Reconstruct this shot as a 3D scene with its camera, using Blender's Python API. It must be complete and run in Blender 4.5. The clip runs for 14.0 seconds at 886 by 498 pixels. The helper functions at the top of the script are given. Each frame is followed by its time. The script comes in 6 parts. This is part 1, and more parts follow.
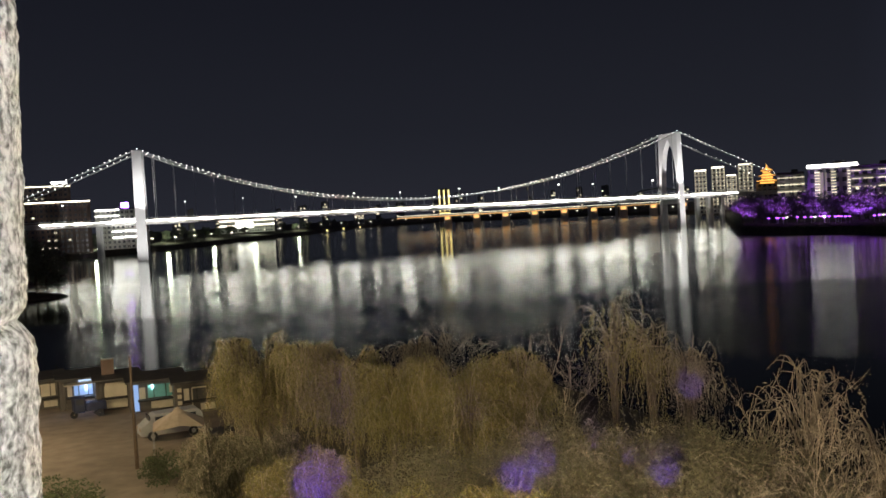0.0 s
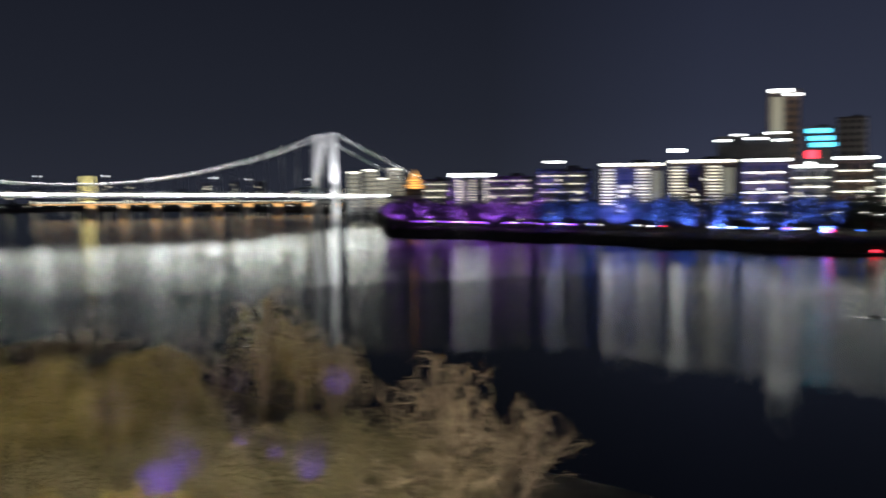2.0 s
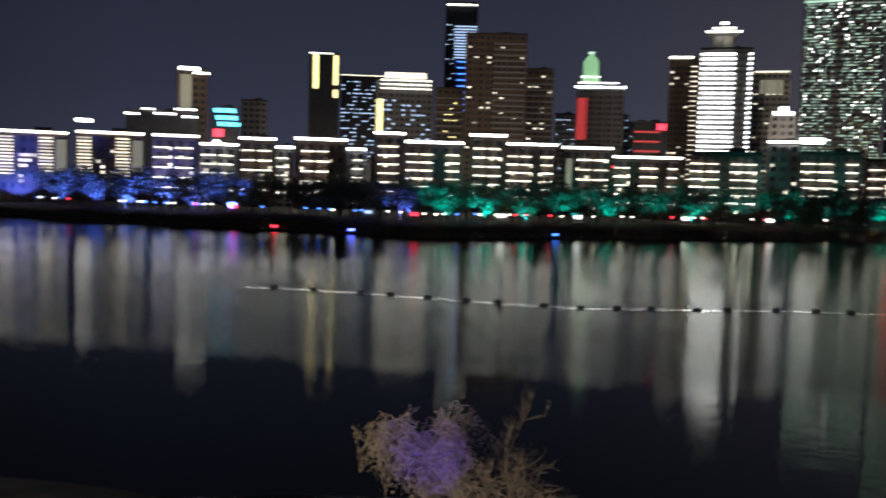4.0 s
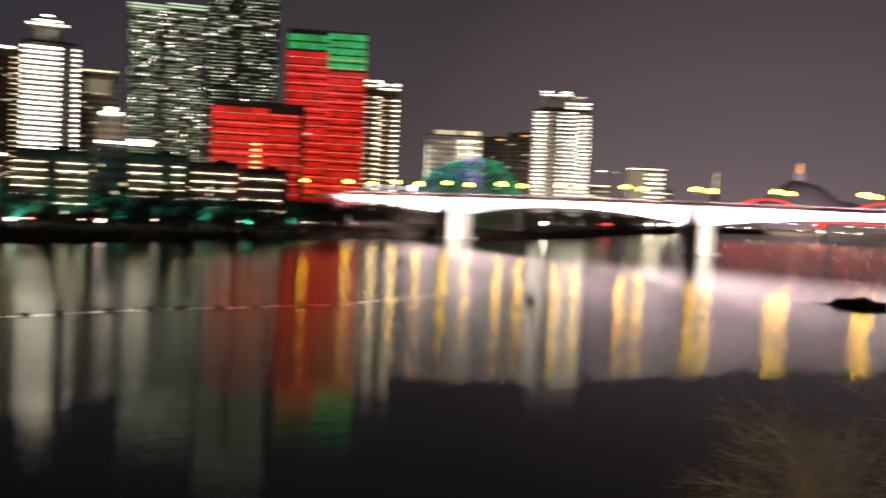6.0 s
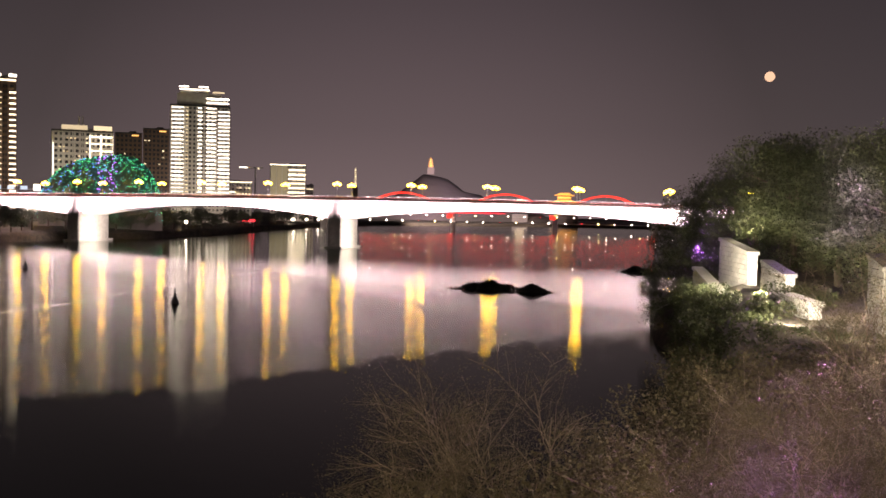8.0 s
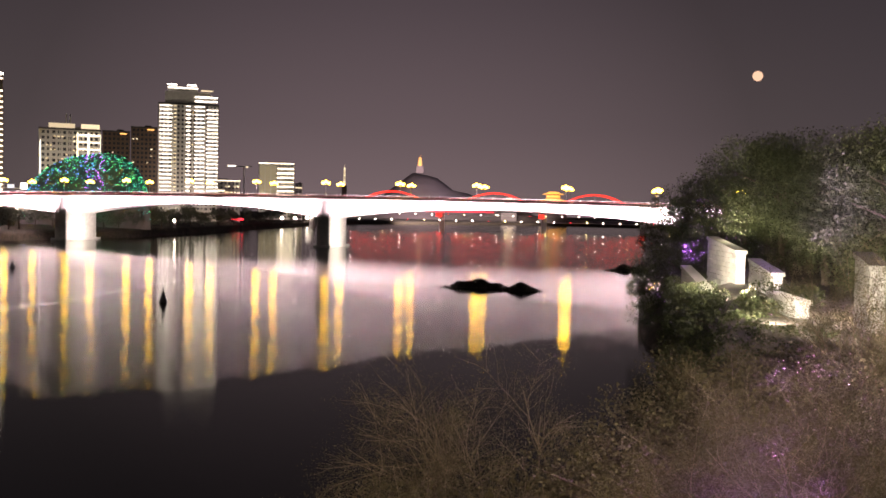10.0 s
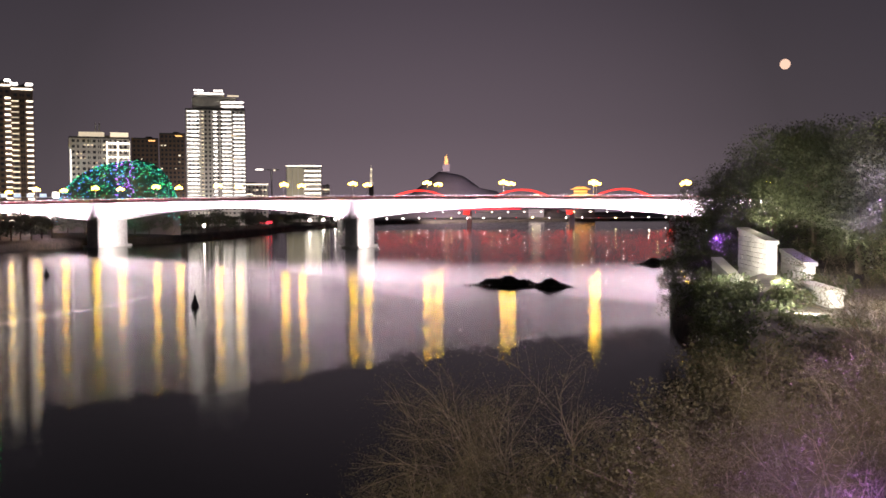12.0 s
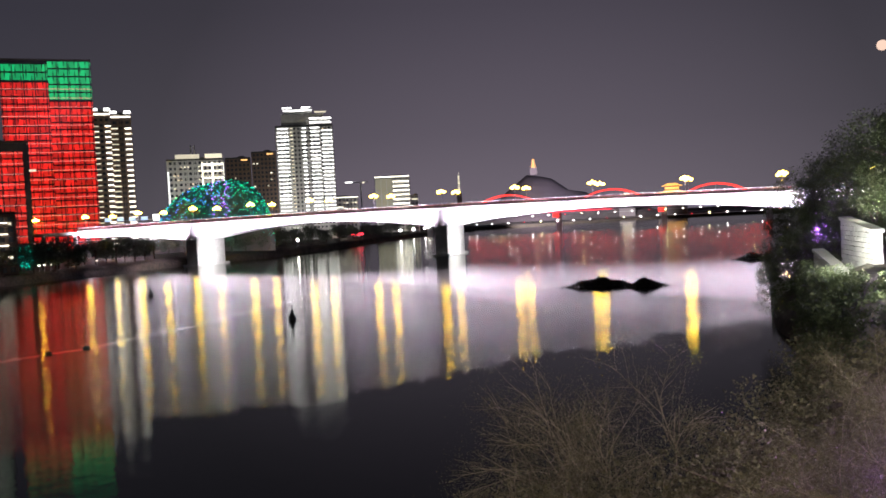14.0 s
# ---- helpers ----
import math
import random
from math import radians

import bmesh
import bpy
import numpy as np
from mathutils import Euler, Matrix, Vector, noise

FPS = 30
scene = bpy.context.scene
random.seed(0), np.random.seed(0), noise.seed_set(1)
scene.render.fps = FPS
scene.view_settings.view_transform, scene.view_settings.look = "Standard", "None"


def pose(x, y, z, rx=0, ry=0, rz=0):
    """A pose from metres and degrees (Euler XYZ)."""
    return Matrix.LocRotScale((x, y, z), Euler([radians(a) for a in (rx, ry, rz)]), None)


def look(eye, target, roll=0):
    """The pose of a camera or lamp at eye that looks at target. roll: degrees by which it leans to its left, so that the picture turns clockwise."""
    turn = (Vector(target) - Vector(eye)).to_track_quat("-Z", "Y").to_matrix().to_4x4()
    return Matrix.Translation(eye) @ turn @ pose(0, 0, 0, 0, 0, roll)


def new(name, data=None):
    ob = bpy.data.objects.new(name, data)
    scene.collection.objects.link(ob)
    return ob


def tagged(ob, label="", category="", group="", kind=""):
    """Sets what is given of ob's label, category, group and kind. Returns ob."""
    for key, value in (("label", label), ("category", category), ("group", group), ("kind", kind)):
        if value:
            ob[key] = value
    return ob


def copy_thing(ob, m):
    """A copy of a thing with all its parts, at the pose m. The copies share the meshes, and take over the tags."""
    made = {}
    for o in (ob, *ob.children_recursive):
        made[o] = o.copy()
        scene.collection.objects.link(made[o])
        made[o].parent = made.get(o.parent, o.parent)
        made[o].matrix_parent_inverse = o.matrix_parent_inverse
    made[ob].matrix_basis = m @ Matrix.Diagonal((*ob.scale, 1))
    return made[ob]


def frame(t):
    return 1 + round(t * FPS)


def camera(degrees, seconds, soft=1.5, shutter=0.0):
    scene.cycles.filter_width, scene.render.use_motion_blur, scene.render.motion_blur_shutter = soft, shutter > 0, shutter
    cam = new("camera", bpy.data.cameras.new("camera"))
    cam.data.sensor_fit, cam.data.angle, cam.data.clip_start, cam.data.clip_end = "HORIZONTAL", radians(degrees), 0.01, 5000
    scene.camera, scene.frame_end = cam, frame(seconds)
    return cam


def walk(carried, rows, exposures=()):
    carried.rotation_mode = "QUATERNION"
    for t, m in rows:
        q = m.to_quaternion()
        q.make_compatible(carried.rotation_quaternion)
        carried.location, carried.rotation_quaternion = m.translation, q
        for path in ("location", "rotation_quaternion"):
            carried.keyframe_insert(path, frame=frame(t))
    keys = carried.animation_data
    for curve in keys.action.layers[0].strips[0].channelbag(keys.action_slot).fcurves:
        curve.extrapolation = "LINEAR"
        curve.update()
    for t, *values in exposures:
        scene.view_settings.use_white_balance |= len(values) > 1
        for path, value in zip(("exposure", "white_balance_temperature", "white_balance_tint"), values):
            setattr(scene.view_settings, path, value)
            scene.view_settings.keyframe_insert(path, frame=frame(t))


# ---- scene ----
EYE = Vector((0.0, 0.0, 16.0))          # the eye is 16 m over the water, z = 0
cam = camera(50.4, 14.0, soft=1.6, shutter=0.6)
# seconds, heading (degrees clockwise from +y), tilt, lean
PATH = [(0.0, 0.04, -2.10, -3.31), (0.5, 1.03, -2.21, -3.22), (1.0, 5.34, -2.32, -2.54), (1.5, 12.39, -2.71, -1.42),
        (2.0, 20.89, -2.99, -0.48), (2.5, 36.64, -3.84, 0.33), (2.7, 40.72, -4.10, 0.62), (4.8, 68.82, -3.60, 2.33),
        (5.0, 73.56, -3.45, 2.49), (5.5, 83.01, -3.11, 2.75), (6.0, 94.96, -2.56, 2.71), (6.5, 106.05, -2.42, 1.82),
        (7.0, 110.69, -2.44, 0.56), (7.5, 115.71, -2.03, 1.08), (10.0, 116.95, -2.14, 1.18), (10.5, 116.90, -2.20, 0.72),
        (11.0, 116.76, -2.21, 0.46), (11.5, 116.02, -2.26, 0.01), (12.0, 115.23, -2.26, -0.32), (12.5, 114.74, -2.29, -0.52),
        (13.0, 114.63, -2.35, -0.60), (13.5, 111.38, -1.94, -1.86), (14.0, 109.73, -1.75, -3.06)]


def heading(az, el=0.0):
    a, e = radians(az), radians(el)
    return Vector((math.sin(a) * math.cos(e), math.cos(a) * math.cos(e), math.sin(e)))


walk(cam, [(t, look(EYE, EYE + 10 * heading(a, p), r)) for t, a, p, r in PATH],
     ((0.0, 0.45, 6200, 8), (2.0, 0.68, 5700, 6), (2.7, 1.08, 5400, 6), (4.8, 0.42, 6500, 10), (6.5, 0.50, 7600, 12), (7.7, 0.52, 7800, 16), (11.0, 0.58, 7200, 18), (13.0, 0.58, 6200, 14), (14.0, 0.56, 6000, 9)))

# ---------------------------------------------------------------- world and lamps
world = bpy.data.worlds.new("night_sky")
scene.world = world
world.use_nodes = True
wn, wl = world.node_tree.nodes, world.node_tree.links
wn.clear()
w_out, w_bg = wn.new("ShaderNodeOutputWorld"), wn.new("ShaderNodeBackground")
w_tc, w_sep = wn.new("ShaderNodeTexCoord"), wn.new("ShaderNodeSeparateXYZ")
w_dot = wn.new("ShaderNodeVectorMath")
w_dot.operation = "DOT_PRODUCT"
w_dot.inputs[1].default_value = heading(114)
w_az, w_el, w_mix = wn.new("ShaderNodeValToRGB"), wn.new("ShaderNodeValToRGB"), wn.new("ShaderNodeMixRGB")
wl.new(w_tc.outputs["Generated"], w_dot.inputs[0])
wl.new(w_tc.outputs["Generated"], w_sep.inputs[0])
w_az.color_ramp.elements[0].position, w_az.color_ramp.elements[0].color = 0.0, (0.0092, 0.0096, 0.0135, 1)
w_az.color_ramp.elements[1].position, w_az.color_ramp.elements[1].color = 1.0, (0.073, 0.0595, 0.0715, 1)
for at, colour in ((0.22, (0.0160, 0.0170, 0.0270, 1)), (0.60, (0.0190, 0.0200, 0.0300, 1)), (0.93, (0.040, 0.0345, 0.040, 1))):
    w_az.color_ramp.elements.new(at).color = colour
wl.new(w_dot.outputs["Value"], w_az.inputs[0])
w_el.color_ramp.elements[0].position, w_el.color_ramp.elements[0].color = 0.0, (1.62, 1.58, 1.52, 1)
w_el.color_ramp.elements[1].position, w_el.color_ramp.elements[1].color = 0.60, (0.42, 0.44, 0.50, 1)
for at, colour in ((0.09, (1.14, 1.13, 1.12, 1)), (0.22, (0.78, 0.78, 0.82, 1))):
    w_el.color_ramp.elements.new(at).color = colour
wl.new(w_sep.outputs["Z"], w_el.inputs[0])
w_mix.blend_type, w_mix.inputs[0].default_value = "MULTIPLY", 1.0
wl.new(w_az.outputs[0], w_mix.inputs[1])
wl.new(w_el.outputs[0], w_mix.inputs[2])
wl.new(w_mix.outputs[0], w_bg.inputs["Color"])
wl.new(w_bg.outputs[0], w_out.inputs["Surface"])


def lamp(kind, name, at, power, colour, size=0.3, target=None, size_y=None, spot=80, blend=0.6):
    data = bpy.data.lights.new(name, kind)
    data.energy, data.color = power, colour
    if kind == "AREA":
        data.size = size
        if size_y:
            data.shape, data.size_y = "RECTANGLE", size_y
    else:
        data.shadow_soft_size = size
    if kind == "SPOT":
        data.spot_size, data.spot_blend = radians(spot), blend
    ob = new(name, data)
    ob.matrix_world = look(at, target) if target is not None else Matrix.Translation(at)
    return ob


def polar(az, d, z=0.0):
    v = heading(az) * d
    return Vector((v.x, v.y, z))


# ---------------------------------------------------------------- materials
MATS = {}


def nodes_of(name):
    m = bpy.data.materials.new(name)
    m.use_nodes = True
    n = m.node_tree.nodes
    MATS[name] = m
    return m, n, m.node_tree.links, n["Principled BSDF"]


def surface(name, dark, light, scale=3.0, rough=0.8, bump=0.3, metal=0.0, per_object=0.0, per_island=0.0, coarse=0.12, relief=0.05, spread=0.35):
    """Two scales of variation between a dark and a light colour, fine relief, varied roughness."""
    m, n, l, b = nodes_of(name)
    tc = n.new("ShaderNodeTexCoord")
    fine, big = n.new("ShaderNodeTexNoise"), n.new("ShaderNodeTexNoise")
    fine.inputs["Scale"].default_value, fine.inputs["Detail"].default_value = scale, 8
    big.inputs["Scale"].default_value, big.inputs["Detail"].default_value = scale * coarse, 4
    for x in (fine, big):
        l.new(tc.outputs["Object"], x.inputs["Vector"])
    add = n.new("ShaderNodeMath")
    add.operation = "ADD"
    l.new(fine.outputs["Fac"], add.inputs[0])
    l.new(big.outputs["Fac"], add.inputs[1])
    last = add
    if per_object or per_island:
        src = n.new("ShaderNodeObjectInfo" if per_object else "ShaderNodeNewGeometry")
        mul = n.new("ShaderNodeMath")
        mul.operation = "MULTIPLY_ADD"
        mul.inputs[1].default_value = per_object or per_island
        l.new(src.outputs["Random" if per_object else "Random Per Island"], mul.inputs[0])
        l.new(add.outputs[0], mul.inputs[2])
        last = mul
    ramp = n.new("ShaderNodeMapRange")
    ramp.inputs["From Min"].default_value = 1 - spread
    ramp.inputs["From Max"].default_value = 1 + spread + per_object + per_island
    l.new(last.outputs[0], ramp.inputs["Value"])
    mix = n.new("ShaderNodeMixRGB")
    mix.inputs[1].default_value, mix.inputs[2].default_value = (*dark, 1), (*light, 1)
    l.new(ramp.outputs[0], mix.inputs[0])
    l.new(mix.outputs[0], b.inputs["Base Color"])
    b.inputs["Roughness"].default_value, b.inputs["Metallic"].default_value = rough, metal
    if bump:
        bp = n.new("ShaderNodeBump")
        bp.inputs["Strength"].default_value, bp.inputs["Distance"].default_value = bump, relief
        l.new(fine.outputs["Fac"], bp.inputs["Height"])
        l.new(bp.outputs[0], b.inputs["Normal"])
    return m


def glow(name, colour, strength, sample=False, vary=0.0):
    m, n, l, b = nodes_of(name)
    b.inputs["Base Color"].default_value = (*[0.3 * c + 0.05 for c in colour], 1)
    b.inputs["Emission Color"].default_value = (*colour, 1)
    b.inputs["Emission Strength"].default_value = strength
    if vary:
        oi, mr = n.new("ShaderNodeObjectInfo"), n.new("ShaderNodeMapRange")
        mr.inputs["To Min"].default_value, mr.inputs["To Max"].default_value = strength * (1 - vary), strength * (1 + vary)
        l.new(oi.outputs["Random"], mr.inputs["Value"])
        l.new(mr.outputs[0], b.inputs["Emission Strength"])
    m.cycles.emission_sampling = "AUTO" if sample else "NONE"
    return m


def water_material():
    """Dark water: a mirror whose share follows Fresnel, with short-tailed ripple slopes, calm and ruffled reaches."""
    m, n, l, b = nodes_of("river_water")
    out = n["Material Output"]
    n.remove(b)
    body, gloss, mix, fres = n.new("ShaderNodeBsdfDiffuse"), n.new("ShaderNodeBsdfAnisotropic"), n.new("ShaderNodeMixShader"), n.new("ShaderNodeFresnel")
    body.inputs["Color"].default_value = (0.004, 0.005, 0.005, 1)
    gloss.distribution = "BECKMANN"
    gloss.inputs["Color"].default_value = (0.94, 0.96, 0.92, 1)
    fres.inputs["IOR"].default_value = 1.33
    tc = n.new("ShaderNodeTexCoord")
    # gloss stretched along rays from the eye so streaks run down the view
    round_eye = n.new("ShaderNodeVectorMath")
    round_eye.operation = "CROSS_PRODUCT"
    round_eye.inputs[1].default_value = (0, 0, 1)
    l.new(tc.outputs["Object"], round_eye.inputs[0])
    l.new(round_eye.outputs[0], gloss.inputs["Tangent"])
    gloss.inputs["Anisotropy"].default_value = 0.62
    maps = []
    for sc, rot in (((0.006, 0.030, 1), -20), ((0.42, 0.42, 1), 20), ((2.3, 2.3, 1), -30)):
        mp = n.new("ShaderNodeMapping")
        mp.inputs["Scale"].default_value, mp.inputs["Rotation"].default_value = sc, (0, 0, radians(rot))
        l.new(tc.outputs["Object"], mp.inputs["Vector"])
        tx = n.new("ShaderNodeTexNoise")
        tx.inputs["Scale"].default_value, tx.inputs["Detail"].default_value = 1.0, 3
        l.new(mp.outputs[0], tx.inputs["Vector"])
        maps.append(tx)
    calm = n.new("ShaderNodeMapRange")
    calm.inputs["From Min"].default_value, calm.inputs["From Max"].default_value = 0.36, 0.64
    calm.inputs["To Min"].default_value, calm.inputs["To Max"].default_value = 0.0, 1.0
    l.new(maps[0].outputs["Fac"], calm.inputs["Value"])
    # the breeze ruffles the open reach only: calm water below the near bank and beyond the current line off the islet
    wob = n.new("ShaderNodeTexNoise")
    wob.inputs["Scale"].default_value, wob.inputs["Detail"].default_value = 0.03, 5
    l.new(tc.outputs["Object"], wob.inputs["Vector"])

    def ramped(kind, vec, lo, hi, spread):
        vm, ad, mr = n.new("ShaderNodeVectorMath"), n.new("ShaderNodeMath"), n.new("ShaderNodeMapRange")
        vm.operation, ad.operation, mr.interpolation_type = kind, "MULTIPLY_ADD", "SMOOTHSTEP"
        vm.inputs[1].default_value = vec
        l.new(tc.outputs["Object"], vm.inputs[0])
        ad.inputs[1].default_value = spread
        l.new(wob.outputs["Fac"], ad.inputs[0])
        l.new(vm.outputs["Value"], ad.inputs[2])
        mr.inputs["From Min"].default_value, mr.inputs["From Max"].default_value = lo + spread / 2, hi + spread / 2
        l.new(ad.outputs[0], mr.inputs["Value"])
        return mr

    def value(kind, x, y):
        nd = n.new("ShaderNodeMath")
        nd.operation = kind
        l.new(x.outputs[0], nd.inputs[0])
        l.new(y.outputs[0], nd.inputs[1])
        return nd

    def between(fac, lo, hi):
        nd = n.new("ShaderNodeMapRange")
        nd.inputs["To Min"].default_value = lo
        if isinstance(hi, float):
            nd.inputs["To Max"].default_value = hi
        else:
            l.new(hi.outputs[0], nd.inputs["To Max"])
        l.new(fac.outputs[0], nd.inputs["Value"])
        return nd

    # sheltered water under the near bank, then the breeze; smooth again beyond the current line off the islet
    near = value("MAXIMUM", ramped("DOT_PRODUCT", (0.943, 0.333, 0), 71, 84, 15), ramped("DOT_PRODUCT", (0.10, 0.99, 0), 88, 106, 15))
    line = ramped("DOT_PRODUCT", (-0.27, 0.963, 0), -138, -130, 10)
    upstream = ramped("DOT_PRODUCT", (0.0, 1.0, 0), 166, 180, 9)
    north = between(upstream, 0.175, between(ramped("DOT_PRODUCT", (0.05, 1.0, 0), 290, 300, 12), 0.112, 0.085))
    lee = ramped("DOT_PRODUCT", (1, 0, 0), 60, 150, 30)     # less wind up the other arm
    rough_open = n.new("ShaderNodeMix")
    l.new(lee.outputs[0], rough_open.inputs[0])
    l.new(north.outputs[0], rough_open.inputs[2])
    l.new(between(calm, 0.118, 0.165).outputs[0], rough_open.inputs[3])
    rough = between(near, 0.080, between(line, 0.108, rough_open))
    l.new(rough.outputs[0], gloss.inputs["Roughness"])
    b1, b2 = n.new("ShaderNodeBump"), n.new("ShaderNodeBump")
    b1.inputs["Strength"].default_value, b1.inputs["Distance"].default_value = 1.0, 0.014
    b2.inputs["Strength"].default_value, b2.inputs["Distance"].default_value = 1.0, 0.0022
    l.new(between(upstream, 1.0, 0.25).outputs[0], b1.inputs["Strength"])
    l.new(maps[1].outputs["Fac"], b1.inputs["Height"])
    l.new(maps[2].outputs["Fac"], b2.inputs["Height"])
    l.new(b1.outputs[0], b2.inputs["Normal"])
    l.new(b2.outputs[0], gloss.inputs["Normal"])
    l.new(fres.outputs[0], mix.inputs[0])
    l.new(body.outputs[0], mix.inputs[1])
    l.new(gloss.outputs[0], mix.inputs[2])
    l.new(mix.outputs[0], out.inputs["Surface"])
    return m


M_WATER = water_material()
M_EARTH = surface("bank_earth", (0.03, 0.028, 0.02), (0.11, 0.09, 0.06), 0.8, 0.95, 0.5)
M_LOT = surface("worn_concrete_paving", (0.16, 0.13, 0.10), (0.34, 0.28, 0.22), 0.9, 0.9, 0.3)
M_CONCRETE = surface("pale_concrete", (0.42, 0.41, 0.40), (0.66, 0.65, 0.63), 0.6, 0.8, 0.2)
M_GIRDER = surface("white_painted_concrete", (0.72, 0.70, 0.70), (0.84, 0.82, 0.82), 0.25, 0.6, 0.1)
M_STONE = surface("pale_cut_stone", (0.30, 0.30, 0.28), (0.58, 0.57, 0.53), 2.2, 0.85, 0.6, per_object=0.5)
M_PILLAR = surface("chipped_granite", (0.13, 0.127, 0.115), (0.68, 0.67, 0.64), 150.0, 0.85, 1.0, coarse=0.5, relief=0.006, spread=0.25)
M_WALL_BROWN = surface("brown_tile_facade", (0.10, 0.065, 0.05), (0.20, 0.14, 0.11), 0.5, 0.7, 0.1)
M_WALL_GREY = surface("grey_render_facade", (0.20, 0.20, 0.21), (0.34, 0.33, 0.33), 0.4, 0.8, 0.1)
M_WALL_PALE = surface("pale_tile_facade", (0.46, 0.45, 0.43), (0.66, 0.65, 0.62), 0.4, 0.6, 0.1)
M_WALL_DARK = surface("dark_glass_facade", (0.03, 0.035, 0.05), (0.08, 0.085, 0.10), 0.3, 0.25, 0.05)
M_ROOF = surface("dark_roof_sheet", (0.03, 0.03, 0.032), (0.09, 0.085, 0.08), 1.2, 0.6, 0.3)
M_STEEL = surface("painted_steel", (0.30, 0.30, 0.30), (0.45, 0.45, 0.44), 2.0, 0.45, 0.1, metal=0.3)
M_RUST = surface("rusty_pole", (0.07, 0.05, 0.035), (0.16, 0.11, 0.08), 4.0, 0.8, 0.4)
M_BARK = surface("bark", (0.05, 0.04, 0.03), (0.16, 0.13, 0.10), 6.0, 0.95, 0.8)
M_WILLOW = surface("willow_leaf", (0.080, 0.071, 0.022), (0.22, 0.186, 0.064), 0.6, 0.7, 0.0, per_island=0.6)
M_DRY = surface("dry_twig_leaf", (0.08, 0.068, 0.05), (0.23, 0.195, 0.15), 0.7, 0.8, 0.0, per_island=0.6)
M_LEAF = surface("evergreen_leaf", (0.03, 0.045, 0.016), (0.10, 0.12, 0.05), 0.5, 0.6, 0.0, per_island=0.6)
M_LEAF_FAR = surface("bank_tree_leaf", (0.07, 0.085, 0.06), (0.17, 0.18, 0.13), 0.2, 0.7, 0.0, per_island=0.5)
M_OLIVE = surface("dull_olive_leaf", (0.05, 0.048, 0.026), (0.15, 0.135, 0.075), 0.5, 0.75, 0.0, per_island=0.6)
M_TWIG = surface("bare_twig", (0.14, 0.11, 0.08), (0.30, 0.25, 0.20), 5.0, 0.9, 0.2)
M_ROCK = surface("dark_reed_bank", (0.012, 0.012, 0.010), (0.04, 0.038, 0.03), 1.0, 0.95, 0.8)
M_BLACK = surface("black_rubber", (0.012, 0.012, 0.012), (0.03, 0.03, 0.03), 6.0, 0.7, 0.1)
M_CAR = surface("pale_car_paint", (0.42, 0.43, 0.44), (0.5, 0.5, 0.51), 1.0, 0.3, 0.0)
M_CANVAS = surface("sand_coloured_canvas", (0.42, 0.34, 0.26), (0.6, 0.5, 0.4), 2.0, 0.9, 0.2)
M_HILL = surface("wooded_hillside", (0.13, 0.12, 0.11), (0.24, 0.22, 0.20), 0.03, 0.95, 0.4)

G_WHITE = glow("led_white", (1.0, 0.95, 0.86), 3.4, vary=0.35)
G_WARMWHITE = glow("led_warm_white", (1.0, 0.90, 0.70), 2.6, vary=0.4)
# lit windows; also puts light on walls and pale pagoda roofs into glow
G_SOFT = glow("warm_window_and_wall_glow", (1.0, 0.86, 0.6), 0.9, vary=0.5)
G_CABLE = glow("cable_lamp", (1.0, 0.88, 0.84), 8.0)
G_DECK = glow("deck_light_line", (1.0, 0.94, 0.82), 19.0, vary=0.9)
G_ORANGE = glow("sodium_glow", (1.0, 0.50, 0.16), 1.2)
G_YELLOW = glow("yellow_led", (1.0, 0.80, 0.28), 1.5)
# light on golden roofs and fronts is put into this glow
G_GOLD = glow("gold_roof_glow", (1.0, 0.45, 0.09), 1.2)
G_LAMP = glow("lamp_globe", (1.0, 0.56, 0.03), 46.0)
G_RED = glow("red_led_panel", (1.0, 0.018, 0.012), 0.46, vary=0.5)
G_REDSIGN = glow("red_sign", (1.0, 0.03, 0.05), 2.6)
G_REDARCH = glow("red_arch_light", (1.0, 0.03, 0.02), 2.0)
G_GREEN = glow("green_led_panel", (0.02, 0.55, 0.16), 0.5, vary=0.35)
G_GREENDOT = glow("green_dot", (0.05, 1.0, 0.35), 1.3)
G_TEALDOT = glow("teal_dot", (0.03, 0.55, 0.5), 1.1)
G_BLUEDOT = glow("blue_dot", (0.08, 0.22, 1.0), 2.2)
G_VIOLET = glow("violet_dot", (0.45, 0.10, 1.0), 3.0)
G_VIOLETSIGN = glow("violet_sign", (0.45, 0.14, 1.0), 12.0)
G_BLUEWIN = glow("blue_white_window", (0.58, 0.74, 1.0), 0.8)
G_PALEWIN = glow("pale_green_window", (0.62, 0.86, 0.64), 0.7)
G_CYAN = glow("cyan_screen", (0.15, 0.75, 1.0), 2.0)
G_BLUELIT = glow("blue_water_lamp", (0.10, 0.12, 1.0), 6.0)
G_LANTERN = glow("pale_green_dome_glow", (0.42, 0.75, 0.36), 0.45)
G_DIMRED = glow("dim_red_panel", (1.0, 0.08, 0.08), 0.30)
G_PINKLINE = glow("pink_floor_line", (1.0, 0.32, 0.26), 0.9)
G_QUAYLAMP = glow("quay_lamp", (1.0, 0.93, 0.82), 30.0)
G_QUAYGOLD = glow("quay_gold_lamp", (1.0, 0.85, 0.30), 26.0)
G_MOON = glow("moonlight", (1.0, 0.66, 0.48), 0.72)
# floodlight on cream walls, put into the wall slabs as glow
G_CREAM = glow("cream_wall_glow", (1.0, 0.9, 0.62), 0.13)

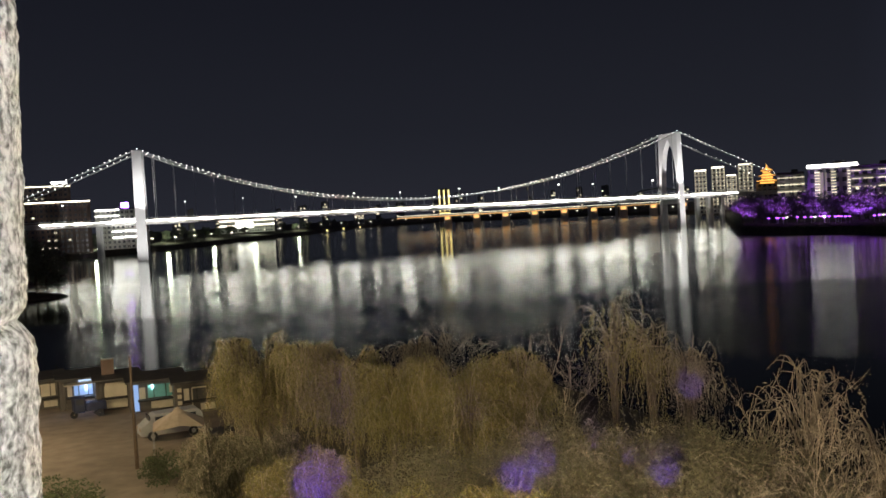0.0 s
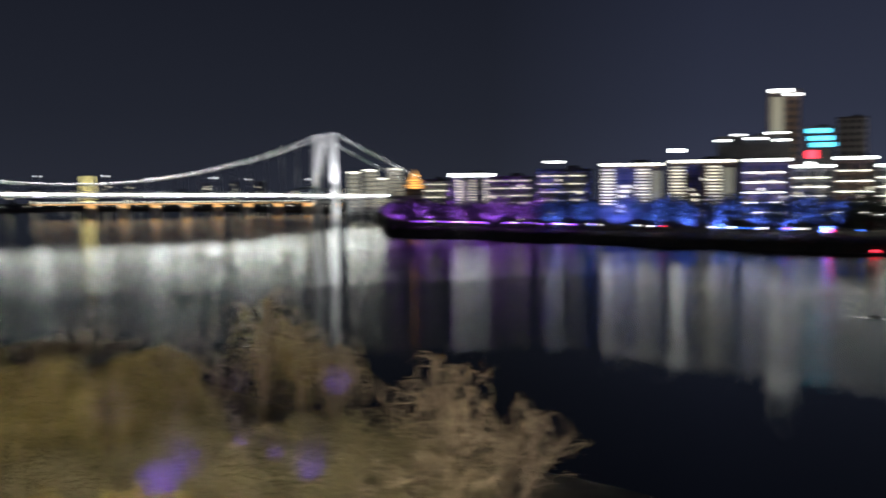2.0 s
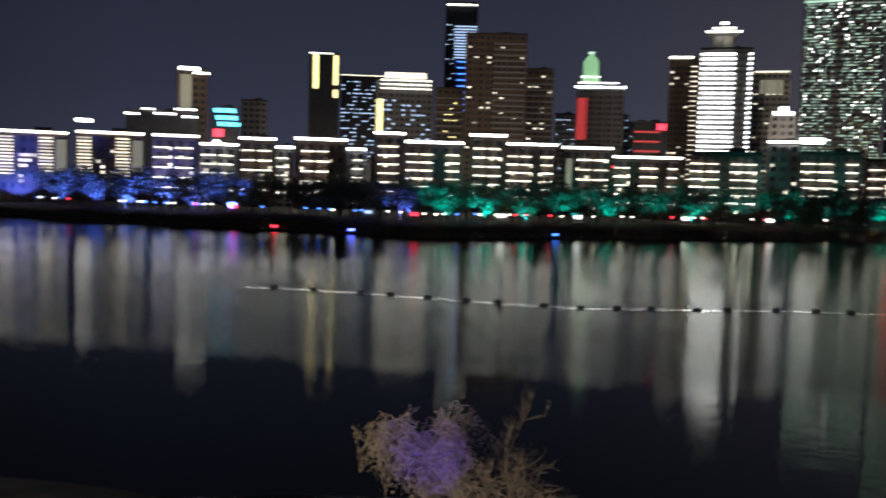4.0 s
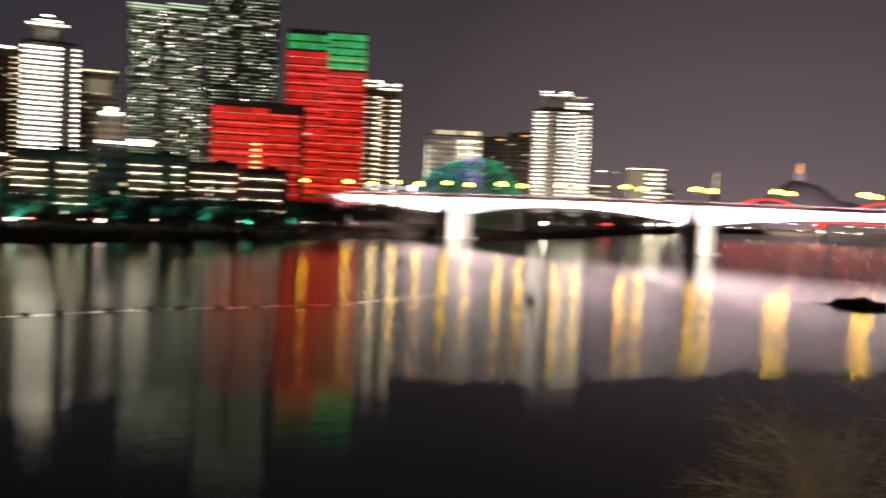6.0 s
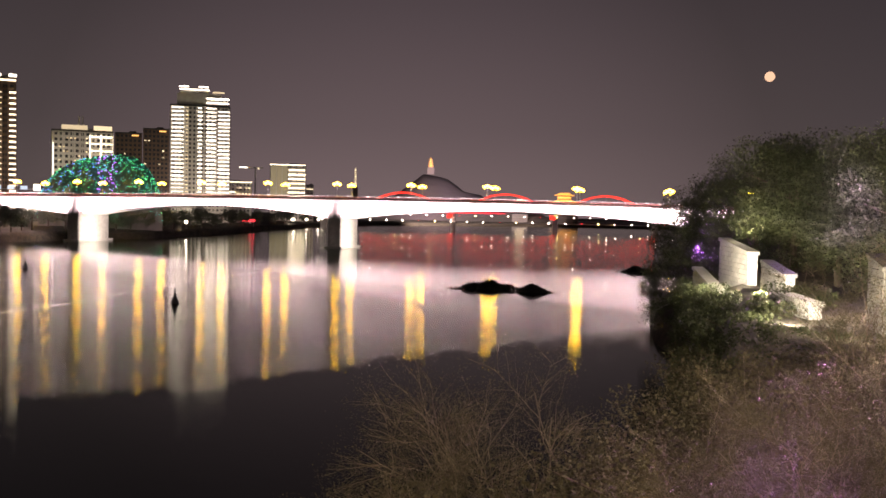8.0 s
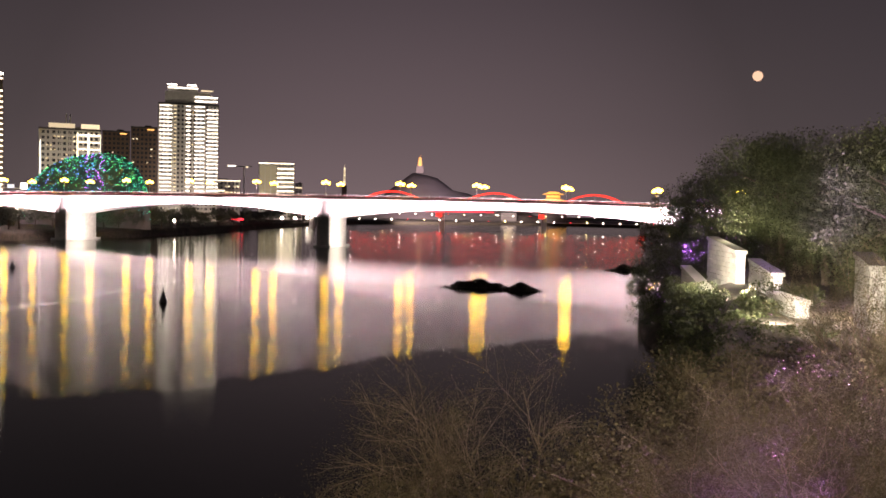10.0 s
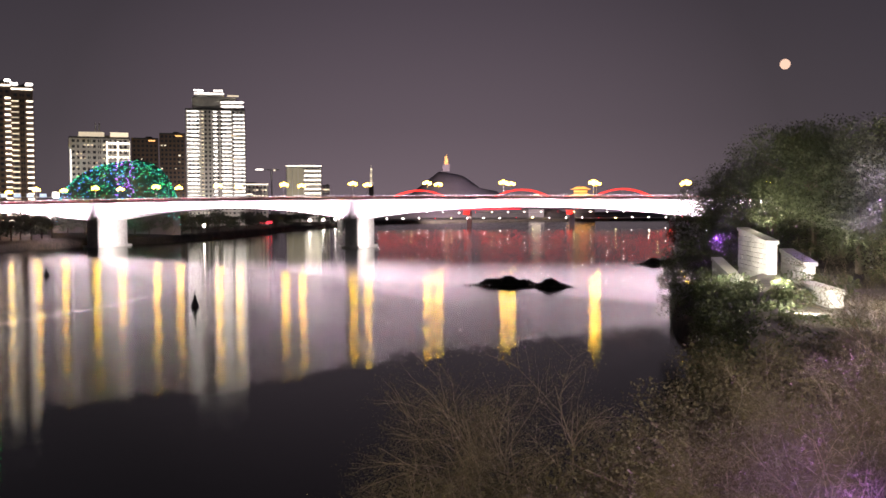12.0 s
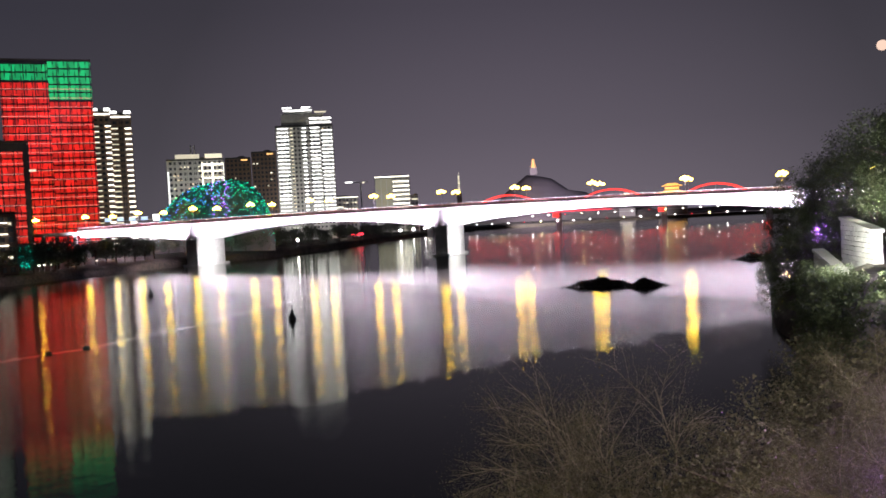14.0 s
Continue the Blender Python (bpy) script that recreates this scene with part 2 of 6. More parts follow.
# ---------------------------------------------------------------- mesh helpers


def mesh_of(name, verts, faces, mat=None, smooth=False):
    me = bpy.data.meshes.new(name)
    me.from_pydata([tuple(v) for v in verts], [], faces)
    if smooth:
        me.polygons.foreach_set("use_smooth", [True] * len(me.polygons))
    if mat:
        me.materials.append(mat)
    return me


def done(bm, name, mat):
    bmesh.ops.recalc_face_normals(bm, faces=bm.faces)
    me = bpy.data.meshes.new(name)
    bm.to_mesh(me)
    bm.free()
    me.materials.append(mat)
    return me


def part(name, me, parent=None, at=None, label=""):
    ob = new(name, me)
    ob.parent = parent
    if at is not None:
        ob.matrix_basis = at if isinstance(at, Matrix) else Matrix.Translation(at)
    return tagged(ob, label)


def thing(name, at, label, category, group="", kind="", data=None):
    ob = new(name, data)
    ob.matrix_basis = at if isinstance(at, Matrix) else Matrix.Translation(at)
    return tagged(ob, label, category, group, kind)


CUBES = {}


def unit_box(mat, bevel=0.0):
    key = (mat.name, bevel)
    if key not in CUBES:
        bm = bmesh.new()
        bmesh.ops.create_cube(bm, size=1.0)
        if bevel:
            bmesh.ops.bevel(bm, geom=bm.edges[:], offset=bevel, segments=1, affect="EDGES")
        CUBES[key] = done(bm, "block", mat)
    return CUBES[key]


def block(name, mat, parent, at, size, rz=0.0, label="", bevel=0.03):
    ob = new(name, unit_box(mat, bevel))
    ob.parent = parent
    ob.location, ob.scale, ob.rotation_euler = at, size, (0, 0, radians(rz))
    return tagged(ob, label)


def tube(points, radii, sides=6):
    """Vertices and faces of a tapered tube along points."""
    vs, fs = [], []
    pts = [Vector(p) for p in points]
    for i, p in enumerate(pts):
        d = (pts[min(i + 1, len(pts) - 1)] - pts[max(i - 1, 0)]).normalized()
        a = d.orthogonal().normalized()
        b = d.cross(a)
        for k in range(sides):
            w = 2 * math.pi * k / sides
            vs.append(p + radii[i] * (math.cos(w) * a + math.sin(w) * b))
    for i in range(len(pts) - 1):
        for k in range(sides):
            q = (k + 1) % sides
            fs.append((i * sides + k, i * sides + q, (i + 1) * sides + q, (i + 1) * sides + k))
    fs.append(tuple(range(sides))[::-1])
    fs.append(tuple(range((len(pts) - 1) * sides, len(pts) * sides)))
    return vs, fs


def joined(name, pieces, mat, smooth=False):
    vs, fs = [], []
    for v, f in pieces:
        o = len(vs)
        vs += v
        fs += [tuple(i + o for i in q) for q in f]
    return mesh_of(name, vs, fs, mat, smooth)


def box_vf(at, size):
    x, y, z = at
    a, b, c = (s / 2 for s in size)
    v = [Vector((x + i * a, y + j * b, z + k * c)) for i in (-1, 1) for j in (-1, 1) for k in (-1, 1)]
    return v, [(0, 1, 3, 2), (4, 6, 7, 5), (0, 4, 5, 1), (2, 3, 7, 6), (0, 2, 6, 4), (1, 5, 7, 3)]


def sweep(stations, section, closed=True):
    """One skin through the cross-sections section(s) at the stations."""
    vs, fs = [], []
    for s in stations:
        vs += [Vector(q) for q in section(s)]
    n = len(vs) // len(stations)
    for i in range(len(stations) - 1):
        for k in range(n if closed else n - 1):
            q = (k + 1) % n
            fs.append((i * n + k, i * n + q, (i + 1) * n + q, (i + 1) * n + k))
    return vs, fs


def lathe(profile, sides=16):
    vs, fs = [], []
    for r, z in profile:
        vs += [Vector((r * math.cos(2 * math.pi * k / sides), r * math.sin(2 * math.pi * k / sides), z)) for k in range(sides)]
    for i in range(len(profile) - 1):
        for k in range(sides):
            q = (k + 1) % sides
            fs.append((i * sides + k, i * sides + q, (i + 1) * sides + q, (i + 1) * sides + k))
    return vs, fs


def leaf_quads(centres, length, width, rng, droop=0.0):
    """One small folded quad for each centre, at random turns."""
    c = np.asarray(centres)
    n = len(c)
    d = rng.normal(size=(n, 3))
    d[:, 2] -= droop
    d /= np.linalg.norm(d, axis=1)[:, None]
    s = np.cross(d, rng.normal(size=(n, 3)))
    s /= np.linalg.norm(s, axis=1)[:, None] + 1e-9
    ln = (length * (0.6 + 0.8 * rng.random(n)))[:, None]
    wd = (width * (0.6 + 0.8 * rng.random(n)))[:, None]
    v = np.stack([c - d * ln / 2, c + s * wd / 2, c + d * ln / 2, c - s * wd / 2], 1).reshape(-1, 3)
    f = np.arange(4 * n).reshape(-1, 4)
    return v, f


def cloud_mesh(name, v, f, mat):
    me = bpy.data.meshes.new(name)
    me.from_pydata(v.tolist(), [], f.tolist())
    me.materials.append(mat)
    return me

# ---------------------------------------------------------------- ground and river
AZ_N = (-60, -24, -10, 5, 20, 40, 55, 90, 110, 120, 126, 130.0, 130.8, 131.2, 131.6, 133, 240)
RN = (92, 86, 80, 74, 44, 31, 30, 30, 38, 46, 52, 57, 62, 100, 300, 1450, 1450)
AZ_F = (-60, -24, -21, -17.5, -14, -11, -8, -5, 0, 8, 14, 16.6, 17.2, 19, 25, 35, 45, 55, 64, 77.5, 86, 93, 99, 103, 106, 112, 121, 131, 133, 240)
RF = (690, 690, 720, 790, 900, 1050, 1276, 1700, 1900, 1500, 1150, 900, 430, 415, 374, 312, 283, 262, 284, 335, 396, 470, 530, 640, 820, 1250, 1540, 1480, 1451, 1451)


def near_shore(az):
    return float(np.interp(az, AZ_N, RN))


def far_shore(az):
    return float(np.interp(az, AZ_F, RF))


def ground_z(az, r):
    """Height of the land at a heading and distance."""
    if r < near_shore(az):
        base = float(np.interp(r, (0, 12, 30, 52, 60, 120, 420), (9.5, 9.0, 6.0, 3.2, 3.0, 3.0, 3.0)))
        if az > 128:
            k = min(1.0, (az - 128) / 6)
            base = base * (1 - k) + k * float(np.interp(r, (0, 30, 55, 72, 95, 120, 420), (9.0, 6.6, 7.2, 9.2, 10.0, 11.5, 9)))
        elif az < -9:
            base = float(np.interp(r, (0, 12, 26, 37, 60), (9.5, 9.0, 6.0, 3.1, 3.0)))
        elif az > 100:
            base = float(np.interp(r, (0, 10, 25, 45, 60), (9.5, 8.0, 4.0, 2.0, 1.8)))
        return base
    return float(np.interp(r - far_shore(az), (0, 4, 30, 60, 4000), (3.0, 4.0, 5.0, 6.0, 14.0)))


verts, faces = [], []
headings = [a * 0.5 for a in range(-120, 481)]
for a in headings:
    rn, rf = near_shore(a), far_shore(a)
    col = [(r, ground_z(a, r)) for r in np.linspace(0.08 * rn, rn - 2.0, 10)]
    col += [(rn - 0.5, ground_z(a, rn - 2.0) * 0.75), (rn + 1.5, -1.5), (max(rf - 1.5, rn + 2), -1.5), (max(rf, rn + 3), 2.5)]
    col += [(max(rf, rn + 3) + q, ground_z(a, max(rf, rn + 3) + q)) for q in (4, 15, 30, 60, 200, 600, 1500, 3000)]
    ncol = len(col)
    verts += [polar(a, r, z) for r, z in col]
for i in range(len(headings) - 1):
    for k in range(ncol - 1):
        faces.append((i * ncol + k, i * ncol + k + 1, (i + 1) * ncol + k + 1, (i + 1) * ncol + k))
verts.append(Vector((0, 0, 9.5)))
for i in range(len(headings) - 1):
    faces.append((len(verts) - 1, i * ncol, (i + 1) * ncol))
# behind the eye the land closes the ring
o = len(verts)
for a in range(240, 301, 10):
    verts += [polar(a, 5, 9.5), polar(a, 4450, 14)]
for i in range(6):
    faces.append((o + 2 * i, o + 2 * i + 1, o + 2 * i + 3, o + 2 * i + 2))
    faces.append((o - 1, o + 2 * i, o + 2 * i + 2))
thing("ground", Matrix(), "dark river banks of earth and grass", "ground", kind="structure", data=mesh_of("ground", verts, faces, M_EARTH, True))
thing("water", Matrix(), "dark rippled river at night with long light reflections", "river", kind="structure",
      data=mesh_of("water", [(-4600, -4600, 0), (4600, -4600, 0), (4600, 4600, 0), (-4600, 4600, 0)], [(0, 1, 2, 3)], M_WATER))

# ---------------------------------------------------------------- buildings


def at_heading(az, d, z=0.0):
    """A pose at that heading and distance; local +y points away from the eye."""
    return Matrix.Translation(polar(az, d, z)) @ pose(0, 0, 0, 0, 0, -az)


class Tower:
    """A building between two headings: body, storey lines and roof parapet, ready for lights."""

    def __init__(self, name, label, az0, az1, d, top, wall, depth=16.0, category="building", group="", base=4.0, turn=0.0, roof=True):
        am = (az0 + az1) / 2
        self.w = 2 * d * math.tan(radians(az1 - az0) / 2)
        self.h = top - base
        self.depth = depth
        self.root = thing(name, at_heading(am, d, base) @ pose(0, 0, 0, 0, 0, turn), label, category, group)
        w, h = self.w, self.h
        bm = bmesh.new()
        r = bmesh.ops.create_cube(bm, size=1.0)
        bmesh.ops.scale(bm, vec=(w, depth, h), verts=r["verts"])
        bmesh.ops.translate(bm, vec=(0, depth / 2, h / 2), verts=r["verts"])
        bmesh.ops.bevel(bm, geom=bm.edges[:], offset=min(0.25, w * 0.02), segments=1, affect="EDGES")
        self.wall = part("wall", done(bm, "wall", wall), self.root)
        nx, nz = max(2, int(w / 3.2)), max(2, int(h / 3.4))
        ps = [box_vf((w * (-0.47 + 0.94 * (i + 0.5) / nx), -0.02, h * (k + 0.5) / nz), (w / nx * 0.52, 0.1, h / nz * 0.5)) for i in range(nx) for k in range(nz)]
        tagged(part("window_glass", joined("window_glass", ps, M_WALL_DARK), self.root), kind="stuff")
        if w > 11:
            n = int(w / 5.5)
            for i in range(n + 1):
                block("pilaster", wall, self.root, (w * (-0.485 + 0.97 * i / n), -0.22, h * 0.5), (0.55, 0.6, h * 0.99))
        if roof:
            ps = [box_vf((0, 0.1, h + 0.5), (w, 0.5, 1.0)), box_vf((0, depth - 0.3, h + 0.5), (w, 0.5, 1.0)),
                  box_vf((-w / 2 + 0.25, depth / 2, h + 0.5), (0.5, depth - 1, 1.0)), box_vf((w / 2 - 0.25, depth / 2, h + 0.5), (0.5, depth - 1, 1.0)),
                  box_vf((w * 0.15, depth / 2, h + 1.2), (w * 0.25, depth * 0.3, 2.4))]
            part("roof", joined("roof", ps, M_ROOF), self.root)

    def bands(self, x0, x1, z0, z1, n, mat, thick=0.45, name="light_strip", y=-0.62):
        """n level strips of light across part of the front; x and z as shares of width and height."""
        for i in range(n):
            z = self.h * (z0 + (z1 - z0) * (i / max(n - 1, 1)))
            block(name, mat, self.root, (self.w * (x0 + x1) / 2, y, z), (self.w * (x1 - x0), 0.3, thick))

    def column(self, x, z0, z1, mat, wide=0.5, name="light_column"):
        block(name, mat, self.root, (self.w * x, -0.2, self.h * (z0 + z1) / 2), (wide, 0.3, self.h * (z1 - z0)))

    def floors(self, n, wall=None, x0=-0.5, x1=0.5):
        """Projecting floor slabs or balcony fronts with dark glass between them."""
        for i in range(n):
            z = self.h * (0.12 + 0.86 * i / n)
            block("balcony", wall or M_WALL_GREY, self.root, (self.w * (x0 + x1) / 2, -0.35, z), (self.w * (x1 - x0) * 0.97, 0.7, 0.9))

    def windows(self, x0, x1, z0, z1, nx, nz, fill, mat, size=(1.4, 1.3), seed=1, joinup=False, name="window"):
        rng = random.Random(seed)
        ps = []
        for i in range(nx):
            for k in range(nz):
                if rng.random() < fill:
                    p = (self.w * (x0 + (x1 - x0) * (i + 0.5) / nx), -0.06, self.h * (z0 + (z1 - z0) * (k + 0.5) / nz))
                    if joinup:
                        ps.append(box_vf(p, (size[0] * rng.uniform(0.5, 1.2), 0.16, size[1])))
                    else:
                        block(name, mat, self.root, p, (size[0], 0.16, size[1]))
        if ps:
            tagged(part(name, joined(name, ps, mat), self.root), kind="stuff")


def bank_block(az0, az1, d, top, segments, strips, crown=True, wall=M_WALL_BROWN, strip_mat=G_WARMWHITE, lo=0.30, hi=0.86):
    t = Tower("apartment_block", "brown apartment block outlined with white light strips", az0, az1, d, top, wall, 14, "apartment block",
              "apartment blocks along the far bank")
    if crown:
        block("roof_light_line", G_WHITE, t.root, (0, -0.35, t.h + 0.75), (t.w * 1.02, 0.5, 0.8), label="bright white roof-edge light")
    for a, b in segments:
        n = max(1, round(t.w * (b - a) / 5.6))
        for i in range(n):
            x0 = a + (b - a) * i / n
            t.bands(x0, x0 + (b - a) / n * 0.80, lo, hi, strips, strip_mat, 0.34)
    t.windows(-0.46, 0.46, 0.12, 0.9, max(4, int(t.w / 3)), 7, 0.16, G_SOFT, (1.1, 1.0), int(az0 * 100))
    return t


# the row of blocks along the far bank, from the suspension bridge to the road bridge
t = Tower("office_block", "white-lit office block with bright roof line", 19.75, 21.2, 500, 26, M_WALL_PALE, 14, group="lit blocks")
t.bands(-0.5, 0.5, 0.45, 0.92, 4, G_SOFT, 0.5)
t = Tower("hotel_block", "pale hotel block with dotted light columns and roof line", 21.34, 24.0, 440, 27, M_WALL_GREY, 14, group="lit blocks")
block("roof_light_line", G_WHITE, t.root, (0, -0.35, t.h + 0.4), (t.w, 0.5, 1.4))
for cx in (-0.30, 0.02, 0.34):
    t.bands(cx - 0.05, cx + 0.05, 0.35, 0.9, 11, G_SOFT, 0.5)
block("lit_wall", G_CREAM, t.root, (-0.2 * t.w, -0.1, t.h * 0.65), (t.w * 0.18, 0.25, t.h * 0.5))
t = bank_block(23.6, 26.4, 400, 24.8, [(-0.48, -0.05), (0.0, 0.45)], 4, False, M_WALL_GREY, G_SOFT, 0.5, 0.95)
t = bank_block(26.7, 29.9, 380, 27, [(-0.48, 0.0), (0.05, 0.4)], 4, False, M_WALL_GREY, G_SOFT, 0.5, 0.92)
block("roof_light_line", G_WHITE, t.root, (-0.2 * t.w, 3, t.h + 3.8), (t.w * 0.35, 0.5, 0.7))
for a0, a1, d, top in ((30.37, 34.05, 350, 27.7), (34.39, 38.13, 345, 28.3)):
    t = Tower("hotel_block", "brown block with two dotted light columns and roof line", a0, a1, d, top, M_WALL_BROWN, 14, group="lit blocks")
    block("roof_light_line", G_WARMWHITE, t.root, (0, -0.35, t.h + 0.5), (t.w * 0.98, 0.5, 0.9))
    for cx in (-0.37, 0.18):
        t.bands(cx - 0.1, cx + 0.1, 0.42, 0.94, 12, G_SOFT, 0.5)
    t.windows(-0.2, 0.05, 0.2, 0.8, 4, 8, 0.4, G_SOFT, (1.2, 1.0), int(a0))
    block("lit_wall", G_CREAM, t.root, (0.40 * t.w, -0.1, t.h * 0.7), (t.w * 0.16, 0.25, t.h * 0.45))
block("roof_sign", G_WHITE, t.root, (-0.38 * t.w, 2, t.h + 4.5), (5.5, 0.5, 1.2))
bank_block(38.57, 41.15, 325, 27.3, [(-0.48, 0.46)], 5)
bank_block(41.25, 43.40, 328, 25.1, [(-0.48, 0.46)], 5, True, M_WALL_GREY)
bank_block(43.48, 45.60, 322, 27.3, [(-0.45, 0.46)], 5)
bank_block(45.62, 46.67, 325, 24.8, [(-0.45, 0.3)], 5, True, M_WALL_GREY)
bank_block(46.76, 49.80, 315, 27.6, [(-0.38, 0.2)], 5)
bank_block(49.83, 50.97, 318, 24.8, [(-0.2, 0.45)], 5, True, M_WALL_GREY)
bank_block(51.45, 53.30, 315, 30.4, [(-0.35, 0.45)], 6)
bank_block(53.34, 56.84, 312, 27.7, [(-0.48, 0.02), (0.22, 0.48)], 6)
bank_block(57.26, 59.44, 318, 30.8, [(-0.4, 0.42)], 6)
bank_block(59.48, 62.48, 315, 28.1, [(-0.48, 0.05), (0.2, 0.48)], 6)
t = bank_block(62.83, 65.80, 325, 27.8, [(-0.2, 0.48)], 5)
block("lit_wall", G_CREAM, t.root, (-0.36 * t.w, -0.1, t.h * 0.6), (t.w * 0.12, 0.25, t.h * 0.55))
bank_block(65.86, 69.84, 328, 25.2, [(-0.48, -0.2), (-0.1, 0.2), (0.3, 0.46)], 5)
bank_block(70.26, 74.31, 340, 28.0, [(-0.48, -0.05), (0.08, 0.46)], 6, False)
t = bank_block(74.57, 76.34, 365, 33.0, [], 1, True, M_WALL_PALE)
bank_block(76.36, 79.60, 360, 29.5, [(-0.48, 0.08), (0.25, 0.46)], 6, False)
bank_block(79.65, 82.6, 392, 28.4, [(-0.4, 0.46)], 5, False)
bank_block(82.65, 85.46, 392, 27.0, [(-0.48, 0.4)], 4, False)
block("roof_light_line", G_WHITE, t.root, (9.5, 6, t.h + 1.6), (8.0, 0.6, 2.2))

# towers behind the bank
t = Tower("office_tower", "tower with warm glowing crown and white roof lights", 39.9, 41.6, 480, 66.2, M_WALL_BROWN, 18, group="city towers")
block("roof_light_line", G_WHITE, t.root, (-1.5, -0.3, t.h + 0.4), (t.w * 0.7, 0.5, 1.6))
block("roof_light_line", G_WHITE, t.root, (t.w * 0.3, -0.3, t.h - 1.6), (t.w * 0.55, 0.5, 0.9))
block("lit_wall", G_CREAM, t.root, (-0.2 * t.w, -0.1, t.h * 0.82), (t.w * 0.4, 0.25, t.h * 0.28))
t = Tower("office_block", "dark block with stepped white roof lights", 37.1, 41.2, 470, 44, M_WALL_DARK, 18, group="city towers")
for x, z, s in ((-0.42, -1.0, 0.2), (-0.2, 1.5, 0.18), (0.02, -0.4, 0.3), (0.3, 2.0, 0.3), (0.36, -1.4, 0.2)):
    block("roof_light_line", G_WHITE, t.root, (x * t.w, -0.4, t.h + z), (s * t.w, 0.5, 0.7))
t = Tower("office_block", "block with a cyan and red lit screen", 41.8, 43.4, 470, 47.3, M_WALL_DARK, 18, group="city towers")
for i, z in enumerate((0.98, 0.9, 0.83)):
    block("screen", G_CYAN, t.root, (0.08 * t.w * i, -0.2, t.h * z), (t.w * 0.8, 0.3, 1.9))
block("screen", G_REDSIGN, t.root, (-0.2 * t.w, -0.25, t.h * 0.73), (t.w * 0.4, 0.3, 3.6))
block("screen", G_WHITE, t.root, (-0.2 * t.w, -0.25, t.h * 0.60), (t.w * 0.4, 0.3, 4.4))
Tower("office_block", "unlit grey tower block against the sky", 43.56, 45.09, 560, 58.4, M_WALL_GREY, 18, group="city towers")
t = Tower("office_tower", "dark tower with tall pale yellow light panels", 47.48, 49.27, 620, 94.9, M_WALL_DARK, 18, group="city towers")
block("light_panel", G_YELLOW, t.root, (-0.28 * t.w, -0.2, t.h - 11), (t.w * 0.18, 0.3, 22), label="pale yellow light panel")
block("light_panel", G_YELLOW, t.root, (0.38 * t.w, -0.2, t.h - 10), (t.w * 0.15, 0.3, 19), label="pale yellow light panel")
block("light_panel", G_YELLOW, t.root, (0.38 * t.w, -0.2, t.h - 25), (t.w * 0.15, 0.3, 5), label="pale yellow light panel")
block("roof_light_line", G_WARMWHITE, t.root, (-0.1 * t.w, -0.2, t.h + 0.5), (t.w * 0.8, 0.4, 0.6))
t = Tower("office_tower", "dark glass tower with scattered blue-white windows", 49.38, 52.0, 660, 86, M_WALL_DARK, 18, group="city towers")
t.windows(-0.48, 0.48, 0.25, 0.97, 14, 22, 0.35, G_BLUEWIN, (1.8, 0.8), 4)
block("roof_light_line", G_SOFT, t.root, (0, -0.2, t.h + 0.6), (t.w, 0.4, 0.6))
t = Tower("office_tower", "tower with golden glowing crown and yellow corner light", 51.5, 54.97, 560, 74, M_WALL_GREY, 18, group="city towers")
t.windows(-0.4, 0.45, 0.3, 0.85, 10, 14, 0.3, G_BLUEWIN, (2.0, 0.9), 5)
block("light_panel", G_YELLOW, t.root, (-0.44 * t.w, -0.2, t.h * 0.63), (t.w * 0.12, 0.3, t.h * 0.42))
block("lit_wall", G_SOFT, t.root, (0.0, 2, t.h + 2.4), (t.w * 0.72, 3, 4.6))
t.bands(-0.42, 0.45, 0.93, 1.0, 3, G_WARMWHITE, 0.6)
t = Tower("office_tower", "very tall glass tower with blue light bands", 55.55, 57.46, 700, 146, M_WALL_DARK, 20, group="city towers")
t.bands(-0.2, 0.48, 0.72, 0.88, 12, G_BLUEWIN, 0.8)
t.bands(-0.1, 0.4, 0.45, 0.7, 9, G_BLUEDOT, 0.7)
t.bands(-0.48, 0.48, 0.99, 1.0, 1, G_WARMWHITE, 1.0)
t.windows(-0.48, -0.2, 0.3, 0.9, 3, 24, 0.4, G_BLUEWIN, (1.2, 0.8), 6)
t = Tower("apartment_tower", "narrow dark tower with yellow lit windows", 55.1, 56.75, 540, 68, M_WALL_BROWN, 16, group="city towers")
t.floors(14)
t.windows(-0.2, 0.3, 0.2, 0.9, 3, 14, 0.4, G_YELLOW, (1.6, 0.6), 7)
t = Tower("apartment_tower", "tall brown apartment tower with balcony bands", 56.8, 60.48, 520, 96, M_WALL_BROWN, 18, group="city towers")
t.floors(26, None, -0.05, 0.5)
t.windows(-0.48, 0.48, 0.2, 0.97, 9, 26, 0.10, G_SOFT, (1.8, 0.9), 8)
t = Tower("apartment_tower", "brown stepped apartment tower, mostly unlit", 60.5, 62.14, 540, 80, M_WALL_BROWN, 16, group="city towers")
t.floors(20)
t.windows(-0.48, 0.48, 0.2, 0.97, 4, 20, 0.12, G_SOFT, (1.6, 0.9), 9)
for a0, a1, d, top, sd in ((62.3, 63.5, 620, 61, 10), (65.4, 66.66, 660, 64, 11), (66.3, 68.0, 640, 58, 15)):
    t = Tower("apartment_tower", "distant grey apartment tower with few lit windows", a0, a1, d, top, M_WALL_PALE, 14, group="city towers")
    t.windows(-0.48, 0.48, 0.2, 0.97, 5, 14, 0.3, G_BLUEWIN, (1.2, 0.6), sd)
t = Tower("department_store", "tower with green lit lantern and red side panel", 63.53, 66.31, 600, 76, M_WALL_GREY, 18, group="city towers")
block("roof_light_line", G_WHITE, t.root, (0, -0.3, t.h + 1.0), (t.w * 1.08, 0.6, 1.2))
